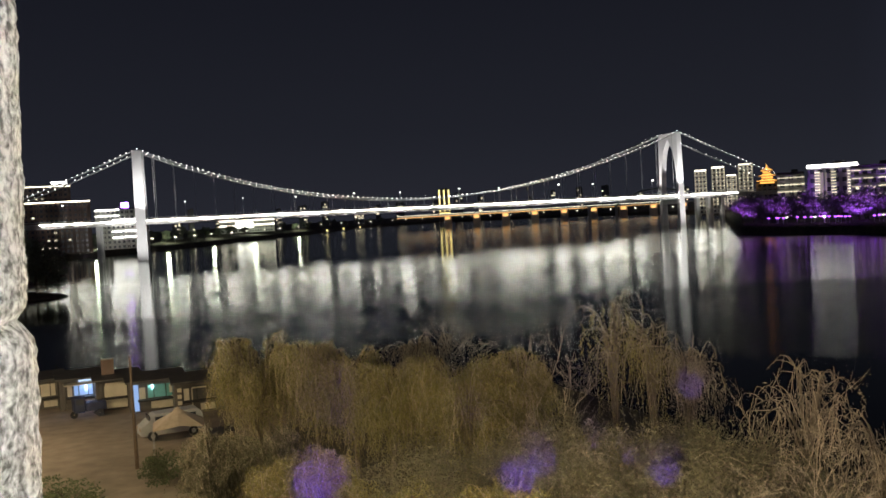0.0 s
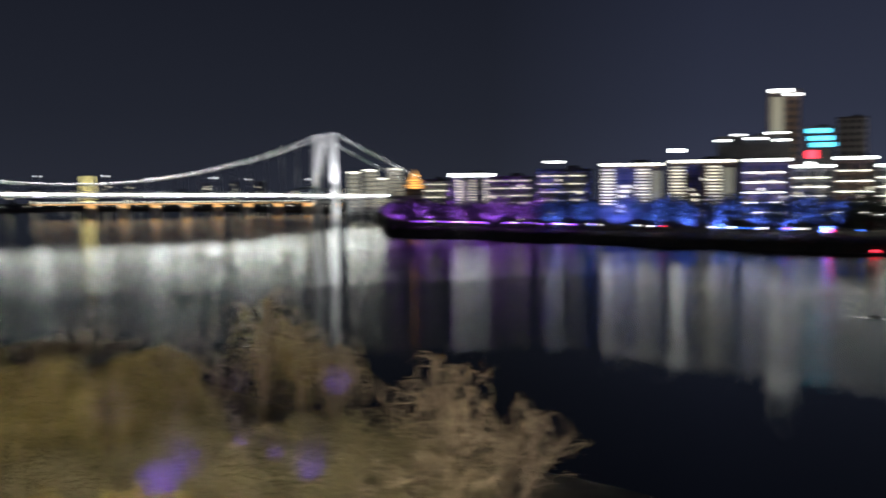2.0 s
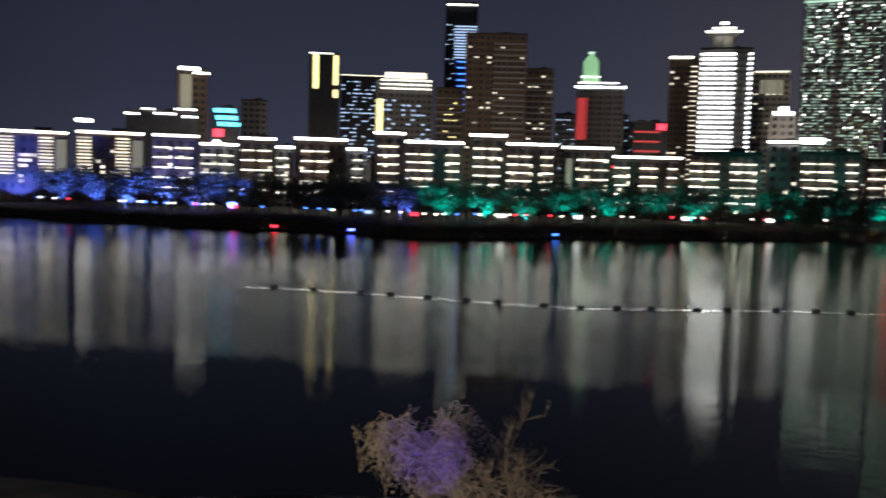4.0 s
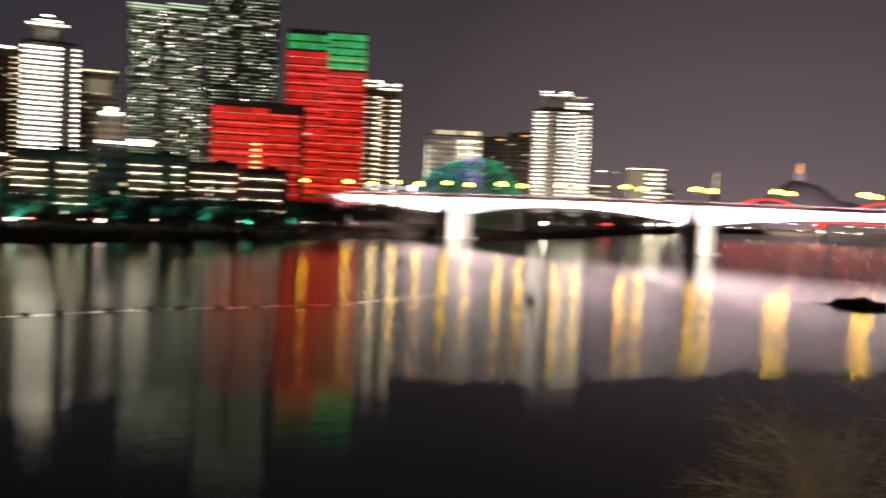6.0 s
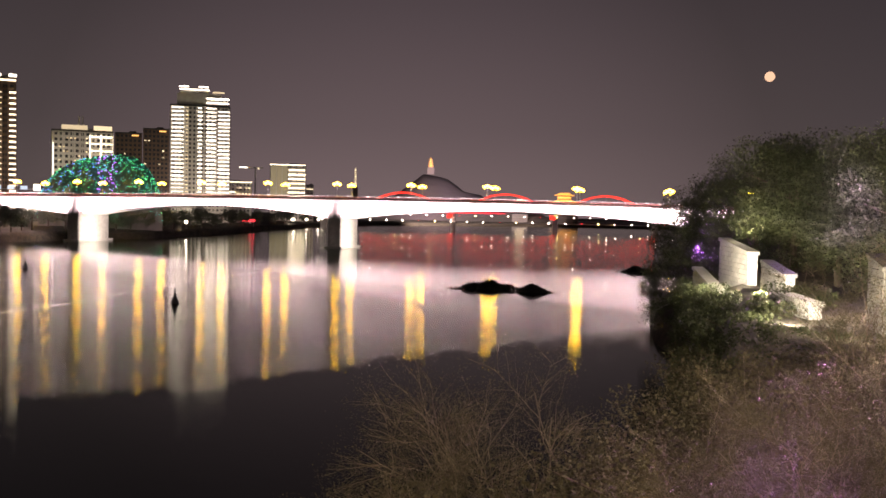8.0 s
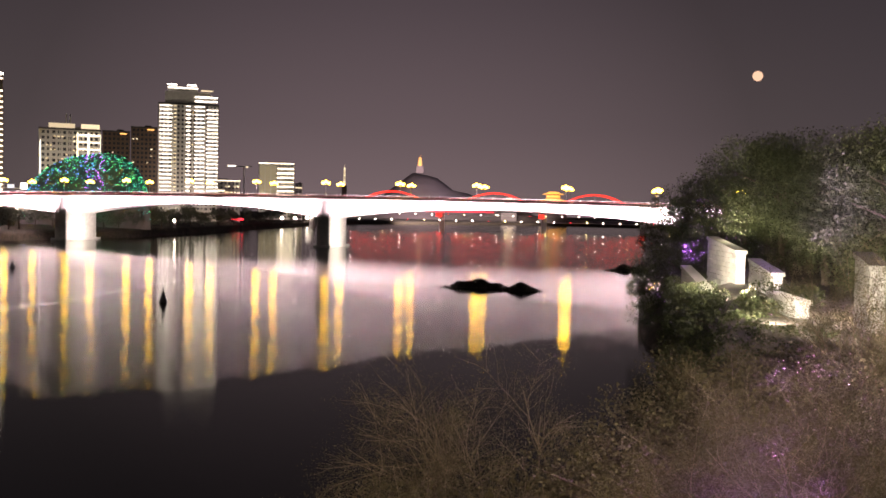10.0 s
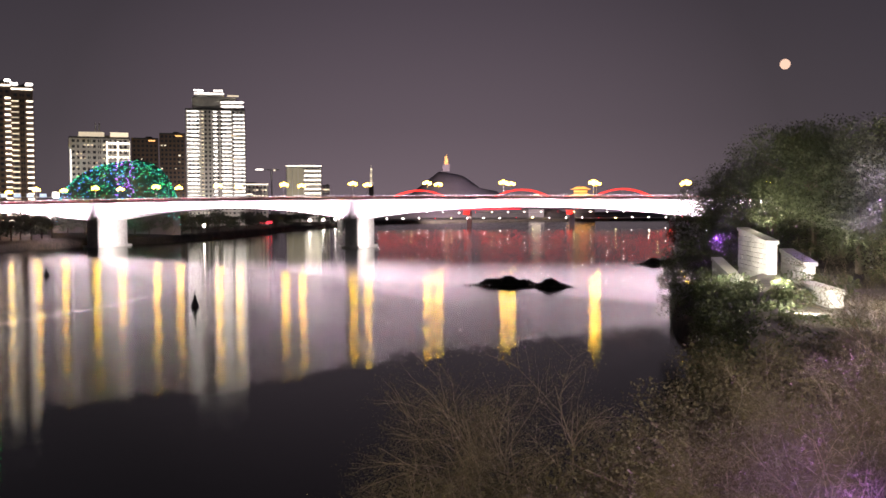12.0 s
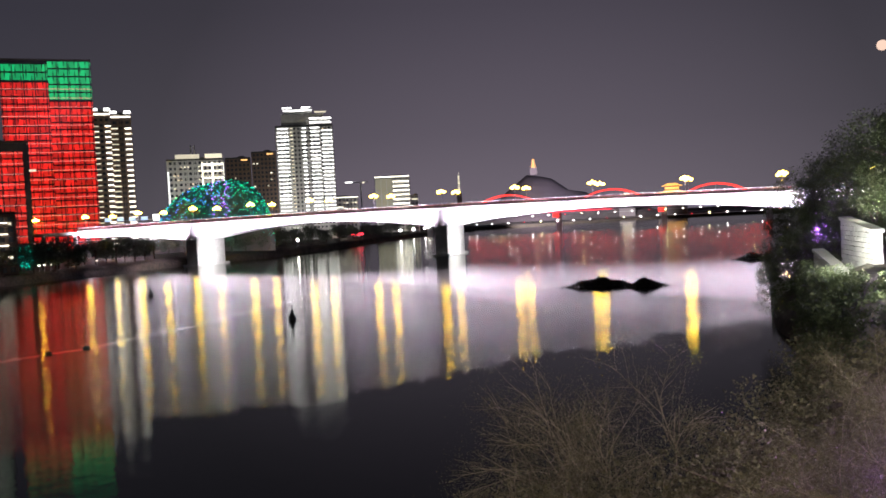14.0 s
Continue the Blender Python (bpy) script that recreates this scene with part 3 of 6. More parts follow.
block("roof_light_line", G_WARMWHITE, t.root, (-0.05 * t.w, -0.3, t.h + 3.6), (t.w * 0.85, 0.6, 0.8))
block("light_panel", G_DIMRED, t.root, (-0.38 * t.w, -0.2, t.h * 0.74), (t.w * 0.24, 0.3, t.h * 0.36), label="red lit side panel")
block("sign", G_REDSIGN, t.root, (-0.3 * t.w, -0.3, t.h * 0.42), (5.0, 0.3, 3.0))
block("sign", G_REDSIGN, t.root, (0.35 * t.w, -0.3, t.h * 0.33), (9.0, 0.3, 1.6))
# green light on the dome is put into its own glow
part("lantern", joined("lantern", [lathe([(5.5, 4), (5.5, 7), (4.8, 7.2), (4.8, 17), (3.6, 19.5), (1.2, 22), (0.2, 23.5)], 14)], G_LANTERN), t.root, (-0.22 * t.w, 6, t.h), "green glowing domed lantern")
block("roof_light_line", G_WHITE, t.root, (-0.22 * t.w, 0.6, t.h + 7.4), (11.5, 0.4, 0.9))
block("roof_light_line", G_PALEWIN, t.root, (-0.22 * t.w, 1.6, t.h + 22.3), (4.0, 0.4, 1.6))
t = Tower("office_block", "low block glowing red with a red sign", 66.9, 68.89, 520, 50, M_WALL_DARK, 14, group="city towers")
t.bands(-0.45, 0.3, 0.45, 0.9, 5, G_DIMRED, 1.0)
block("sign", G_REDSIGN, t.root, (0.35 * t.w, -0.3, t.h * 0.96), (5.0, 0.3, 3.2))
t = Tower("apartment_tower", "dark tower with white side lights and lit roof", 68.85, 70.5, 565, 90, M_WALL_BROWN, 16, group="city towers")
block("roof_light_line", G_WARMWHITE, t.root, (-0.1 * t.w, -0.3, t.h + 0.9), (t.w * 0.8, 0.6, 1.2))
t.bands(0.25, 0.48, 0.2, 0.95, 24, G_SOFT, 0.5)
t.windows(-0.48, 0.2, 0.2, 0.97, 4, 20, 0.08, G_SOFT, (1.8, 1.0), 12)
t = Tower("hotel_tower", "hotel tower with bright white bands and lit pagoda crown", 70.55, 73.48, 540, 92, M_WALL_GREY, 18, group="city towers")
t.bands(-0.48, 0.18, 0.22, 0.97, 26, G_WHITE, 0.9)
t.bands(0.42, 0.50, 0.22, 0.97, 26, G_WHITE, 0.9)
part("crown", joined("crown", [lathe([(6.5, 0), (6.5, 7.5), (9.8, 9.5), (5.5, 12.0), (4.5, 12.0), (1.5, 14.0), (0.2, 14.2)], 8)], M_WALL_PALE), t.root, (-0.06 * t.w, 9, t.h))
block("roof_light_line", G_WHITE, t.root, (-0.06 * t.w, -0.4, t.h + 9.4), (19.0, 0.6, 1.0))
block("roof_light_line", G_WARMWHITE, t.root, (-0.06 * t.w, 0.4, t.h + 11.4), (12.5, 0.6, 1.0))
block("roof_light_line", G_WHITE, t.root, (-0.06 * t.w, 1.4, t.h + 14.2), (4.2, 0.6, 1.0))
t = Tower("apartment_tower", "beige tower with softly glowing crown", 73.54, 75.6, 600, 86, M_WALL_PALE, 16, group="city towers")
block("roof_light_line", G_SOFT, t.root, (0, -0.3, t.h + 0.8), (t.w * 0.9, 0.6, 1.0))
block("lit_wall", G_CREAM, t.root, (0, -0.1, t.h * 0.9), (t.w * 0.6, 0.25, t.h * 0.1))
t.windows(-0.48, 0.48, 0.2, 0.9, 6, 20, 0.15, G_SOFT, (1.6, 0.8), 13)
t = Tower("office_block", "low block with a white lit tiered roof", 74.6, 76.0, 480, 52, M_WALL_GREY, 14, group="city towers")
block("roof_light_line", G_WHITE, t.root, (0, -0.3, t.h + 1.0), (t.w * 0.8, 0.6, 1.6))
block("roof_light_line", G_WHITE, t.root, (0, 1, t.h + 3.2), (t.w * 0.35, 0.6, 2.0))
for a0, a1, d, top, sd in ((76.1, 80.4, 600, 129, 21), (80.5, 84.55, 640, 170, 22)):
    t = Tower("apartment_tower", "huge residential tower sparkling with white and green dots", a0, a1, d, top, M_WALL_GREY, 20, group="city towers")
    t.windows(-0.49, -0.10, 0.10, 0.98, 12, 62, 0.42, G_PALEWIN, (1.1, 0.7), sd, True, "lit_window")
    t.windows(-0.02, 0.49, 0.10, 0.98, 15, 62, 0.42, G_PALEWIN, (1.1, 0.7), sd + 5, True, "lit_window")
    t.windows(-0.49, 0.49, 0.10, 0.98, 27, 60, 0.06, G_WHITE, (1.1, 0.8), sd + 9, True, "lit_window")
    t.bands(-0.5, -0.02, 0.985, 1.0, 2, G_PALEWIN, 1.0)
    t.bands(0.0, 0.5, 1.0, 1.015, 2, G_PALEWIN, 1.0)


def panel_front(t, x0, x1, z0, z1, nx, nz, mat, y=-0.25):
    """Rows of slanted facade panels, every other row shifted by half a panel."""
    pw, ph = t.w * (x1 - x0) / nx, t.h * (z1 - z0) / nz
    for k in range(nz):
        for i in range(nx):
            x = t.w * x0 + pw * (i + 0.5)
            ob = block("facade_panel", mat, t.root, (x, y, t.h * z0 + ph * (k + 0.5)), (pw * 0.88, 0.4, ph * 0.80), bevel=0.0)
            ob.rotation_euler = (0, radians(6 if (k + i) % 2 else -6), 0)


t = Tower("led_building", "slanted tower glowing red with a green top", 85.1, 89.85, 560, 114.7, M_WALL_DARK, 24, group="led buildings")
panel_front(t, -0.5, 0.02, 0.10, 0.895, 9, 22, G_RED)
panel_front(t, 0.02, 0.5, 0.06, 0.80, 8, 21, G_RED)
panel_front(t, -0.5, 0.02, 0.90, 0.985, 9, 2, G_GREEN)
panel_front(t, 0.02, 0.5, 0.805, 1.0, 8, 5, G_GREEN)
t.bands(-0.5, 0.5, 0.10, 0.86, 18, G_PINKLINE, 0.16, y=-0.55)
block("sign", G_SOFT, t.root, (-0.25 * t.w, -0.6, t.h * 0.46), (7.0, 0.3, 1.2), label="small lit sign")
t = Tower("led_building", "low faceted building glowing red", 80.86, 86.3, 520, 66, M_WALL_DARK, 20, group="led buildings")
panel_front(t, -0.5, 0.10, 0.18, 0.98, 12, 13, G_RED)
panel_front(t, 0.10, 0.45, 0.18, 0.94, 7, 12, G_RED)
t.bands(-0.06, 0.02, 0.30, 0.66, 8, G_YELLOW, 1.0, y=-0.6)
t.bands(-0.5, 0.45, 0.24, 0.92, 9, G_PINKLINE, 0.16, y=-0.55)
for a0, a1, top in ((89.75, 90.72, 96.7), (90.74, 91.84, 94.8)):
    t = Tower("apartment_tower", "slim residential tower with warm lit edges and roof", a0, a1, 640, top, M_WALL_BROWN, 16, group="twin towers")
    t.bands(-0.5, -0.15, 0.05, 0.9, 24, G_SOFT, 0.7)
    t.bands(0.2, 0.5, 0.05, 0.9, 24, G_WARMWHITE, 0.8)
    for x in (-0.35, 0.35):
        block("roof_light_line", G_WHITE, t.root, (x * t.w, -0.3, t.h + 1.4), (t.w * 0.34, 0.6, 1.6))
    block("roof_light_line", G_WARMWHITE, t.root, (0, -0.3, t.h - 1.6), (t.w, 0.6, 1.0))

# beyond the road bridge
t = Tower("apartment_block", "pale apartment block outlined with white lights", 93.65, 96.92, 640, 64, M_WALL_PALE, 18, group="blocks beyond the road bridge")
t.column(-0.48, 0.30, 0.88, G_WHITE, 0.9)
for x in (0.12, 0.30, 0.49):
    t.column(x, 0.30, 0.97, G_WARMWHITE, 0.7)
t.bands(0.13, 0.48, 0.35, 0.95, 9, G_WARMWHITE, 0.7)
t.windows(-0.4, 0.1, 0.3, 0.95, 8, 14, 0.25, G_SOFT, (1.2, 0.8), 31)
for x, s in ((-0.13, 0.42), (0.33, 0.3)):
    block("lit_wall", G_SOFT, t.root, (x * t.w, 2, t.h + 2.2), (s * t.w, 3, 3.6))
block("antenna", M_STEEL, t.root, (-0.06 * t.w, 4, t.h + 6), (0.8, 0.8, 8))
block("antenna", M_STEEL, t.root, (-0.0 * t.w, 4, t.h + 6), (0.8, 0.8, 8))
for a0, a1, top, sd in ((97.0, 98.5, 73, 41), (98.55, 100.0, 77, 42)):
    t = Tower("apartment_tower", "dark apartment tower with few lit windows", a0, a1, 760, top, M_WALL_BROWN, 16, group="blocks beyond the road bridge")
    t.windows(-0.48, 0.48, 0.2, 0.97, 7, 22, 0.05, G_SOFT, (1.4, 0.9), sd)
    block("roof_light_line", G_ORANGE, t.root, (0.25 * t.w, -0.3, t.h - 1.2), (5.0, 0.5, 1.0))
t = Tower("hotel_tower", "pale tower covered with white light strips, stepped crown", 100.04, 103.45, 760, 96.5, M_WALL_PALE, 18, group="blocks beyond the road bridge")
t.bands(-0.47, -0.28, 0.28, 0.985, 22, G_WHITE, 0.55, y=-0.6)
t.bands(-0.24, -0.20, 0.28, 0.985, 24, G_SOFT, 0.6)
t.bands(-0.04, 0.03, 0.28, 0.985, 22, G_WHITE, 0.55, y=-0.6)
t.bands(0.10, 0.26, 0.28, 0.985, 22, G_WHITE, 0.55, y=-0.6)
t.bands(0.30, 0.49, 0.28, 0.96, 22, G_WHITE, 0.55, y=-0.6)
part("tower_top", joined("tower_top", [box_vf((-0.02 * t.w, 9, t.h + 5), (t.w * 0.74, 14, 10)), box_vf((0.28 * t.w, 7, t.h + 3), (t.w * 0.36, 12, 9)),
                                       box_vf((-0.1 * t.w, 9, t.h + 11.5), (t.w * 0.5, 10, 4))], M_WALL_PALE), t.root)
block("light_strip", G_WHITE, t.root, (0.29 * t.w, 0.7, t.h + 6.2), (t.w * 0.38, 0.4, 0.9))
block("light_strip", G_WHITE, t.root, (0.29 * t.w, 0.7, t.h + 3.0), (t.w * 0.38, 0.4, 0.9))
block("roof_light_line", G_WHITE, t.root, (-0.1 * t.w, 3.7, t.h + 13.2), (t.w * 0.5, 0.5, 1.0))
for x in (-0.28, 0.05):
    block("roof_light_line", G_WHITE, t.root, (x * t.w, 3.7, t.h + 15.4), (t.w * 0.16, 0.5, 1.0))
block("roof_light_line", G_SOFT, t.root, (0.3 * t.w, 0.7, t.h + 11.2), (t.w * 0.2, 0.5, 1.2))
t = Tower("low_pavilion", "low flat-roofed pavilion edged with white lights", 101.67, 104.75, 790, 38.8, M_WALL_PALE, 14, group="blocks beyond the road bridge")
t.bands(-0.5, 0.2, 0.62, 0.78, 2, G_WARMWHITE, 0.7)
block("roof_light_line", G_WARMWHITE, t.root, (0.1 * t.w, -0.3, t.h + 0.6), (t.w * 0.8, 0.5, 0.7))
t.windows(0.2, 0.48, 0.4, 0.95, 5, 4, 0.8, G_SOFT, (1.6, 1.2), 43)
t = Tower("office_block", "pale office block with warm lit floors", 105.81, 107.91, 1010, 64.8, M_WALL_PALE, 16, group="blocks beyond the road bridge")
t.bands(0.02, 0.48, 0.30, 0.92, 9, G_WARMWHITE, 1.2)
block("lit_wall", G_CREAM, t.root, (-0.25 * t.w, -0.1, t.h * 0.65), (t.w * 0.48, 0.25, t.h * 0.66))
block("roof_light_line", G_WARMWHITE, t.root, (0, -0.3, t.h + 0.6), (t.w, 0.5, 0.8))
t = Tower("apartment_block", "small far block with lit balconies", 107.95, 108.4, 1040, 45, M_WALL_PALE, 12, group="blocks beyond the road bridge")
t.bands(-0.4, 0.4, 0.3, 0.9, 4, G_SOFT, 0.9)
crane = thing("tower_crane", at_heading(104.95, 810, 7) @ Matrix.Diagonal((1.25, 1.25, 1.12, 1)), "distant tower crane with small lamps", "crane")
block("mast", M_STEEL, crane, (0, 0, 20), (1.2, 1.2, 40))
block("jib", M_STEEL, crane, (-3, 0, 40.5), (16, 0.8, 0.8))
block("lamp", G_WHITE, crane, (-8, -0.6, 40.6), (5, 0.4, 0.7))
block("lamp", G_SOFT, crane, (2, -0.6, 40.0), (1.2, 0.4, 1.2))

# far buildings near the suspension bridge
for a0, a1, top in ((15.17, 15.87, 39.2), (16.13, 16.9, 41.0), (16.95, 17.55, 34.0), (17.62, 18.45, 42.0)):
    t = Tower("apartment_tower", "cream apartment tower with warm lit facade", a0, a1, 800, top, M_WALL_PALE, 14, group="cream towers")
    for x in (-0.4, -0.1, 0.15, 0.42):
        t.bands(x - 0.05, x + 0.05, 0.2, 0.95, 14, G_SOFT, 0.6)
    t.bands(-0.45, 0.45, 1.01, 1.03, 1, G_WARMWHITE, 0.9)


def pagoda(az, d, base, widths, floor, label, mat=G_GOLD, name="pagoda", spire=True):
    root = thing(name, at_heading(az, d, base), label, "pagoda")
    z = 0.0
    for i, w in enumerate(widths):
        part("storey", mesh_of("storey", *box_vf((0, 0, z + floor * 0.3), (w * 0.72, w * 0.72, floor * 0.62)), M_WALL_BROWN), root)
        # front, roof tier and finial glow themselves in place of lamp light
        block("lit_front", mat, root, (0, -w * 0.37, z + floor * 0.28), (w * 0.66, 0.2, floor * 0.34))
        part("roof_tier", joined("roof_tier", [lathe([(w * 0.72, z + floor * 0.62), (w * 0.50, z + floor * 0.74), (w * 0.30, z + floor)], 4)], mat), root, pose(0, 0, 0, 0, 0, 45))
        z += floor
    if spire:
        part("finial", joined("finial", [lathe([(widths[-1] * 0.12, z), (widths[-1] * 0.05, z + floor * 0.5), (0.05, z + floor * 0.9)], 8)], mat), root)
    return root


pagoda(19.2, 690, 24, (14, 11, 8), 3.6, "golden glowing tiered pavilion roof beside the bridge")
t = Tower("office_block", "dark block below the golden pavilion", 18.6, 19.8, 695, 25, M_WALL_GREY, 14)


def terrace(root, w, depth, drop):
    """An added block from ground to a hall placed by its height in view."""
    part("terrace", mesh_of("terrace", *box_vf((0, 0, -drop / 2), (w, depth, drop)), M_HILL), root)


terrace(pagoda(115.45, 1620, 97, (9.5, 8.5, 7.2, 5.6), 3.6, "small golden glowing pagoda on the far hill"), 12, 12, 12)
terrace(pagoda(110.9, 1300, 52, (5.0, 4.4, 3.8, 3.0), 6.0, "slim white glowing pagoda tower", G_SOFT), 7, 7, 50)
terrace(pagoda(123.55, 1570, 34, (46, 33), 11.0, "golden glowing temple hall with two tiered roofs", G_GOLD, "temple_hall", False), 46, 30, 30)
terrace(pagoda(120.9, 1590, 30, (22, 15), 7.5, "white glowing temple pavilion with curved eaves", G_SOFT, "temple_hall", False), 26, 24, 26)
t = Tower("apartment_tower", "distant tower outlined with yellow lights", -0.06, 0.63, 1300, 50.0, M_WALL_BROWN, 14, group="far shore buildings")
for x in (-0.42, 0.0, 0.42):
    t.column(x, 0.35, 1.0, G_YELLOW, 2.2)
t.bands(-0.45, 0.45, 0.3, 0.4, 2, G_YELLOW, 1.2)
t = Tower("hotel_block", "long block outlined by a white roof light", -26.0, -21.3, 700, 50.0, M_WALL_BROWN, 16, group="far shore buildings")
block("roof_light_line", G_WARMWHITE, t.root, (0, -0.3, t.h + 0.6), (t.w, 0.5, 0.7))
block("roof_light_line", G_WHITE, t.root, (0.38 * t.w, 2, t.h + 3.0), (t.w * 0.18, 0.5, 2.0))
t.windows(-0.45, 0.45, 0.1, 0.9, 12, 6, 0.14, G_SOFT, (1.6, 1.0), 51)
t = Tower("hotel_block", "long low block with warm lights along its roof", -26.0, -20.3, 680, 38.5, M_WALL_BROWN, 14, group="far shore buildings")
block("roof_light_line", G_WARMWHITE, t.root, (0, -0.3, t.h + 0.5), (t.w, 0.5, 0.8))
t.windows(-0.45, 0.45, 0.05, 0.8, 14, 5, 0.2, G_SOFT, (1.6, 1.0), 52)
t = Tower("office_block", "white lit stepped block with a violet roof sign", -20.1, -17.9, 745, 33.5, M_WALL_PALE, 14, group="far shore buildings")
t.bands(-0.5, 0.1, 0.85, 1.0, 2, G_WHITE, 1.0)
t.bands(-0.1, 0.5, 0.3, 0.75, 4, G_WHITE, 0.9)
block("sign", G_VIOLETSIGN, t.root, (0.25 * t.w, -0.3, t.h + 3.2), (5.5, 0.4, 4.0), label="violet lit roof sign")
t = Tower("market_hall", "low hall with blinding white glowing front", -13.2, -10.0, 1120, 24, M_WALL_PALE, 14, group="far shore buildings", base=8)
t.bands(-0.5, 0.5, 0.55, 0.9, 2, G_WARMWHITE, 1.6)
# the light on the hall's wall is a glowing slab
block("lit_wall", G_WHITE, t.root, (-0.05 * t.w, -0.3, t.h * 0.6), (t.w * 0.3, 0.4, t.h * 0.5))
rng_b = random.Random(7)
for i in range(26):
    a = -24 + i * 1.55 + rng_b.uniform(-0.4, 0.4)
    d = max(far_shore(a), far_shore(a + 0.5)) + rng_b.uniform(120, 500)
    w = rng_b.uniform(0.25, 0.6)
    t = Tower("apartment_tower", "distant unlit apartment tower with few lit windows", a, a + w, d, 16 + d * rng_b.uniform(0.005, 0.022), M_WALL_DARK, 14, group="far shore buildings", base=6)
    t.windows(-0.45, 0.45, 0.25, 0.95, 5, 7, 0.16, G_SOFT, (d / 600, d / 800), i)

# added lamps hidden behind the blocks and girder brighten the tower walls
for az, d, z, p in ((42, 400, 18, 40000), (52, 420, 18, 40000), (60, 400, 18, 16000), (68, 410, 18, 24000), (77, 450, 18, 50000)):
    lamp("SPOT", "street_light", polar(az, d, z), p, (1.0, 0.80, 0.58), 1.0, polar(az, d + 60, z + 36), spot=150, blend=0.5)
for az, d, p in ((100.9, 690, 52000), (95.2, 585, 46000), (107.0, 955, 30000)):
    lamp("SPOT", "street_light", polar(az, d, 19), p, (1.0, 0.92, 0.78), 0.6, polar(az, d + 60, 62), spot=130, blend=0.5)

# ---------------------------------------------------------------- suspension bridge
T1, T2 = polar(-17.55, 560), polar(13.85, 635)
SU = (T2 - T1).normalized()
SN = Vector((-SU.y, SU.x, 0))
SPAN = (T2 - T1).length
S_FRAME = Matrix.Translation(T1) @ Matrix(((SU.x, SN.x, 0, 0), (SU.y, SN.y, 0, 0), (0, 0, 1, 0), (0, 0, 0, 1)))
susp = thing("suspension_bridge", S_FRAME, "white suspension bridge strung with lamps over the river", "bridge")


def susp_deck(s):
    return 22.9 - 3.2 * (s + 51) / 424


def susp_cable(s):
    if s < 0:
        return 61.5 + (susp_deck(-96) - 61.5) * (-s / 96) + 3.0 * (s / 96) * (1 + s / 96)
    if s > SPAN:
        q = (s - SPAN) / 96
        return 60.3 + (susp_deck(SPAN + 96) - 60.3) * q - 3.0 * q * (1 - q)
    q = s / SPAN
    lo = 26.0
    return lo + (61.5 * (1 - q) + 60.3 * q - lo) * (2 * q - 1) ** 2


part("deck", mesh_of("deck", *sweep(list(range(-96, 433, 16)), lambda s: [(s, -12, susp_deck(s) - 0.4), (s, -11, susp_deck(s) - 2.6), (s, 11, susp_deck(s) - 2.6),
     (s, 12, susp_deck(s) - 0.4), (s, 12, susp_deck(s)), (s, -12, susp_deck(s))]), M_CONCRETE), susp)
for side in (-1, 1):
    for i in range(101):
        s = -52 + i * 4.2
        e = s + 4.2
        b = part("deck_light_line", mesh_of("deck_light_line", *box_vf((0, 0, 0), (4.2, 0.4, 0.62)), G_DECK), susp,
                 Matrix.Translation(((s + e) / 2, side * 12.4, susp_deck((s + e) / 2) - 0.4)) @ pose(0, 0, 0, 0, 0.43, 0), "bright white line of light" if i == 0 and side < 0 else "")
    part("parapet", joined("parapet", [tube([(s, side * 11.8, susp_deck(s) + 1.1) for s in range(-96, 430, 16)], [0.12] * 33, 4)], M_STEEL), susp)


def tower_leg(z_top, base, half):
    """Portal tower: two legs that meet in a tall arch."""
    outer, inner = 13.4, 10.0
    v, f = [], []
    zs = [base + (z_top - base) * k / 18 for k in range(19)]
    arch = z_top - 6.0
    for z in zs:
        lean = outer - 1.0 * max(0.0, (z - 20) / (z_top - 20))
        hole = inner if z < arch else 0
        if 20 < z < arch:
            hole = min(hole, 10.0 * math.sqrt(max(0.0, 1 - ((z - 20) / (arch - 20)) ** 2.4)) + 0.02)
        th = half - 0.4 * (z - base) / (z_top - base)
        for x in (-th, th):
            v += [Vector((x, -lean, z)), Vector((x, -hole, z)), Vector((x, hole, z)), Vector((x, lean, z))]
    for k in range(18):
        a, b = 8 * k, 8 * (k + 1)
        for o in (0, 2):
            f += [(a + o, a + o + 1, b + o + 1, b + o), (a + 4 + o, b + 4 + o, b + 5 + o, a + 5 + o)]
        f += [(a, b, b + 4, a + 4), (a + 3, a + 7, b + 7, b + 3), (a + 1, a + 5, b + 5, b + 1), (a + 2, b + 2, b + 6, a + 6)]
    a = 8 * 18
    f.append((a, a + 3, a + 7, a + 4))
    return v, f


for s, top, half in ((0.0, 61.0, 2.9), (SPAN, 60.0, 1.9)):
    part("tower", joined("tower", [tower_leg(top, -2.0, half), box_vf((0, 0, susp_deck(s) - 4.6), (3.0, 18.0, 2.6))], M_GIRDER), susp, (s, 0, 0), "white floodlit portal tower")
for s in (-23, -70, SPAN + 22, SPAN + 32, SPAN + 62):
    for y in (-7, 7):
        block("pier", M_CONCRETE, susp, (s, y, (susp_deck(s) - 3) / 2), (2.4, 3.0, susp_deck(s) - 2))
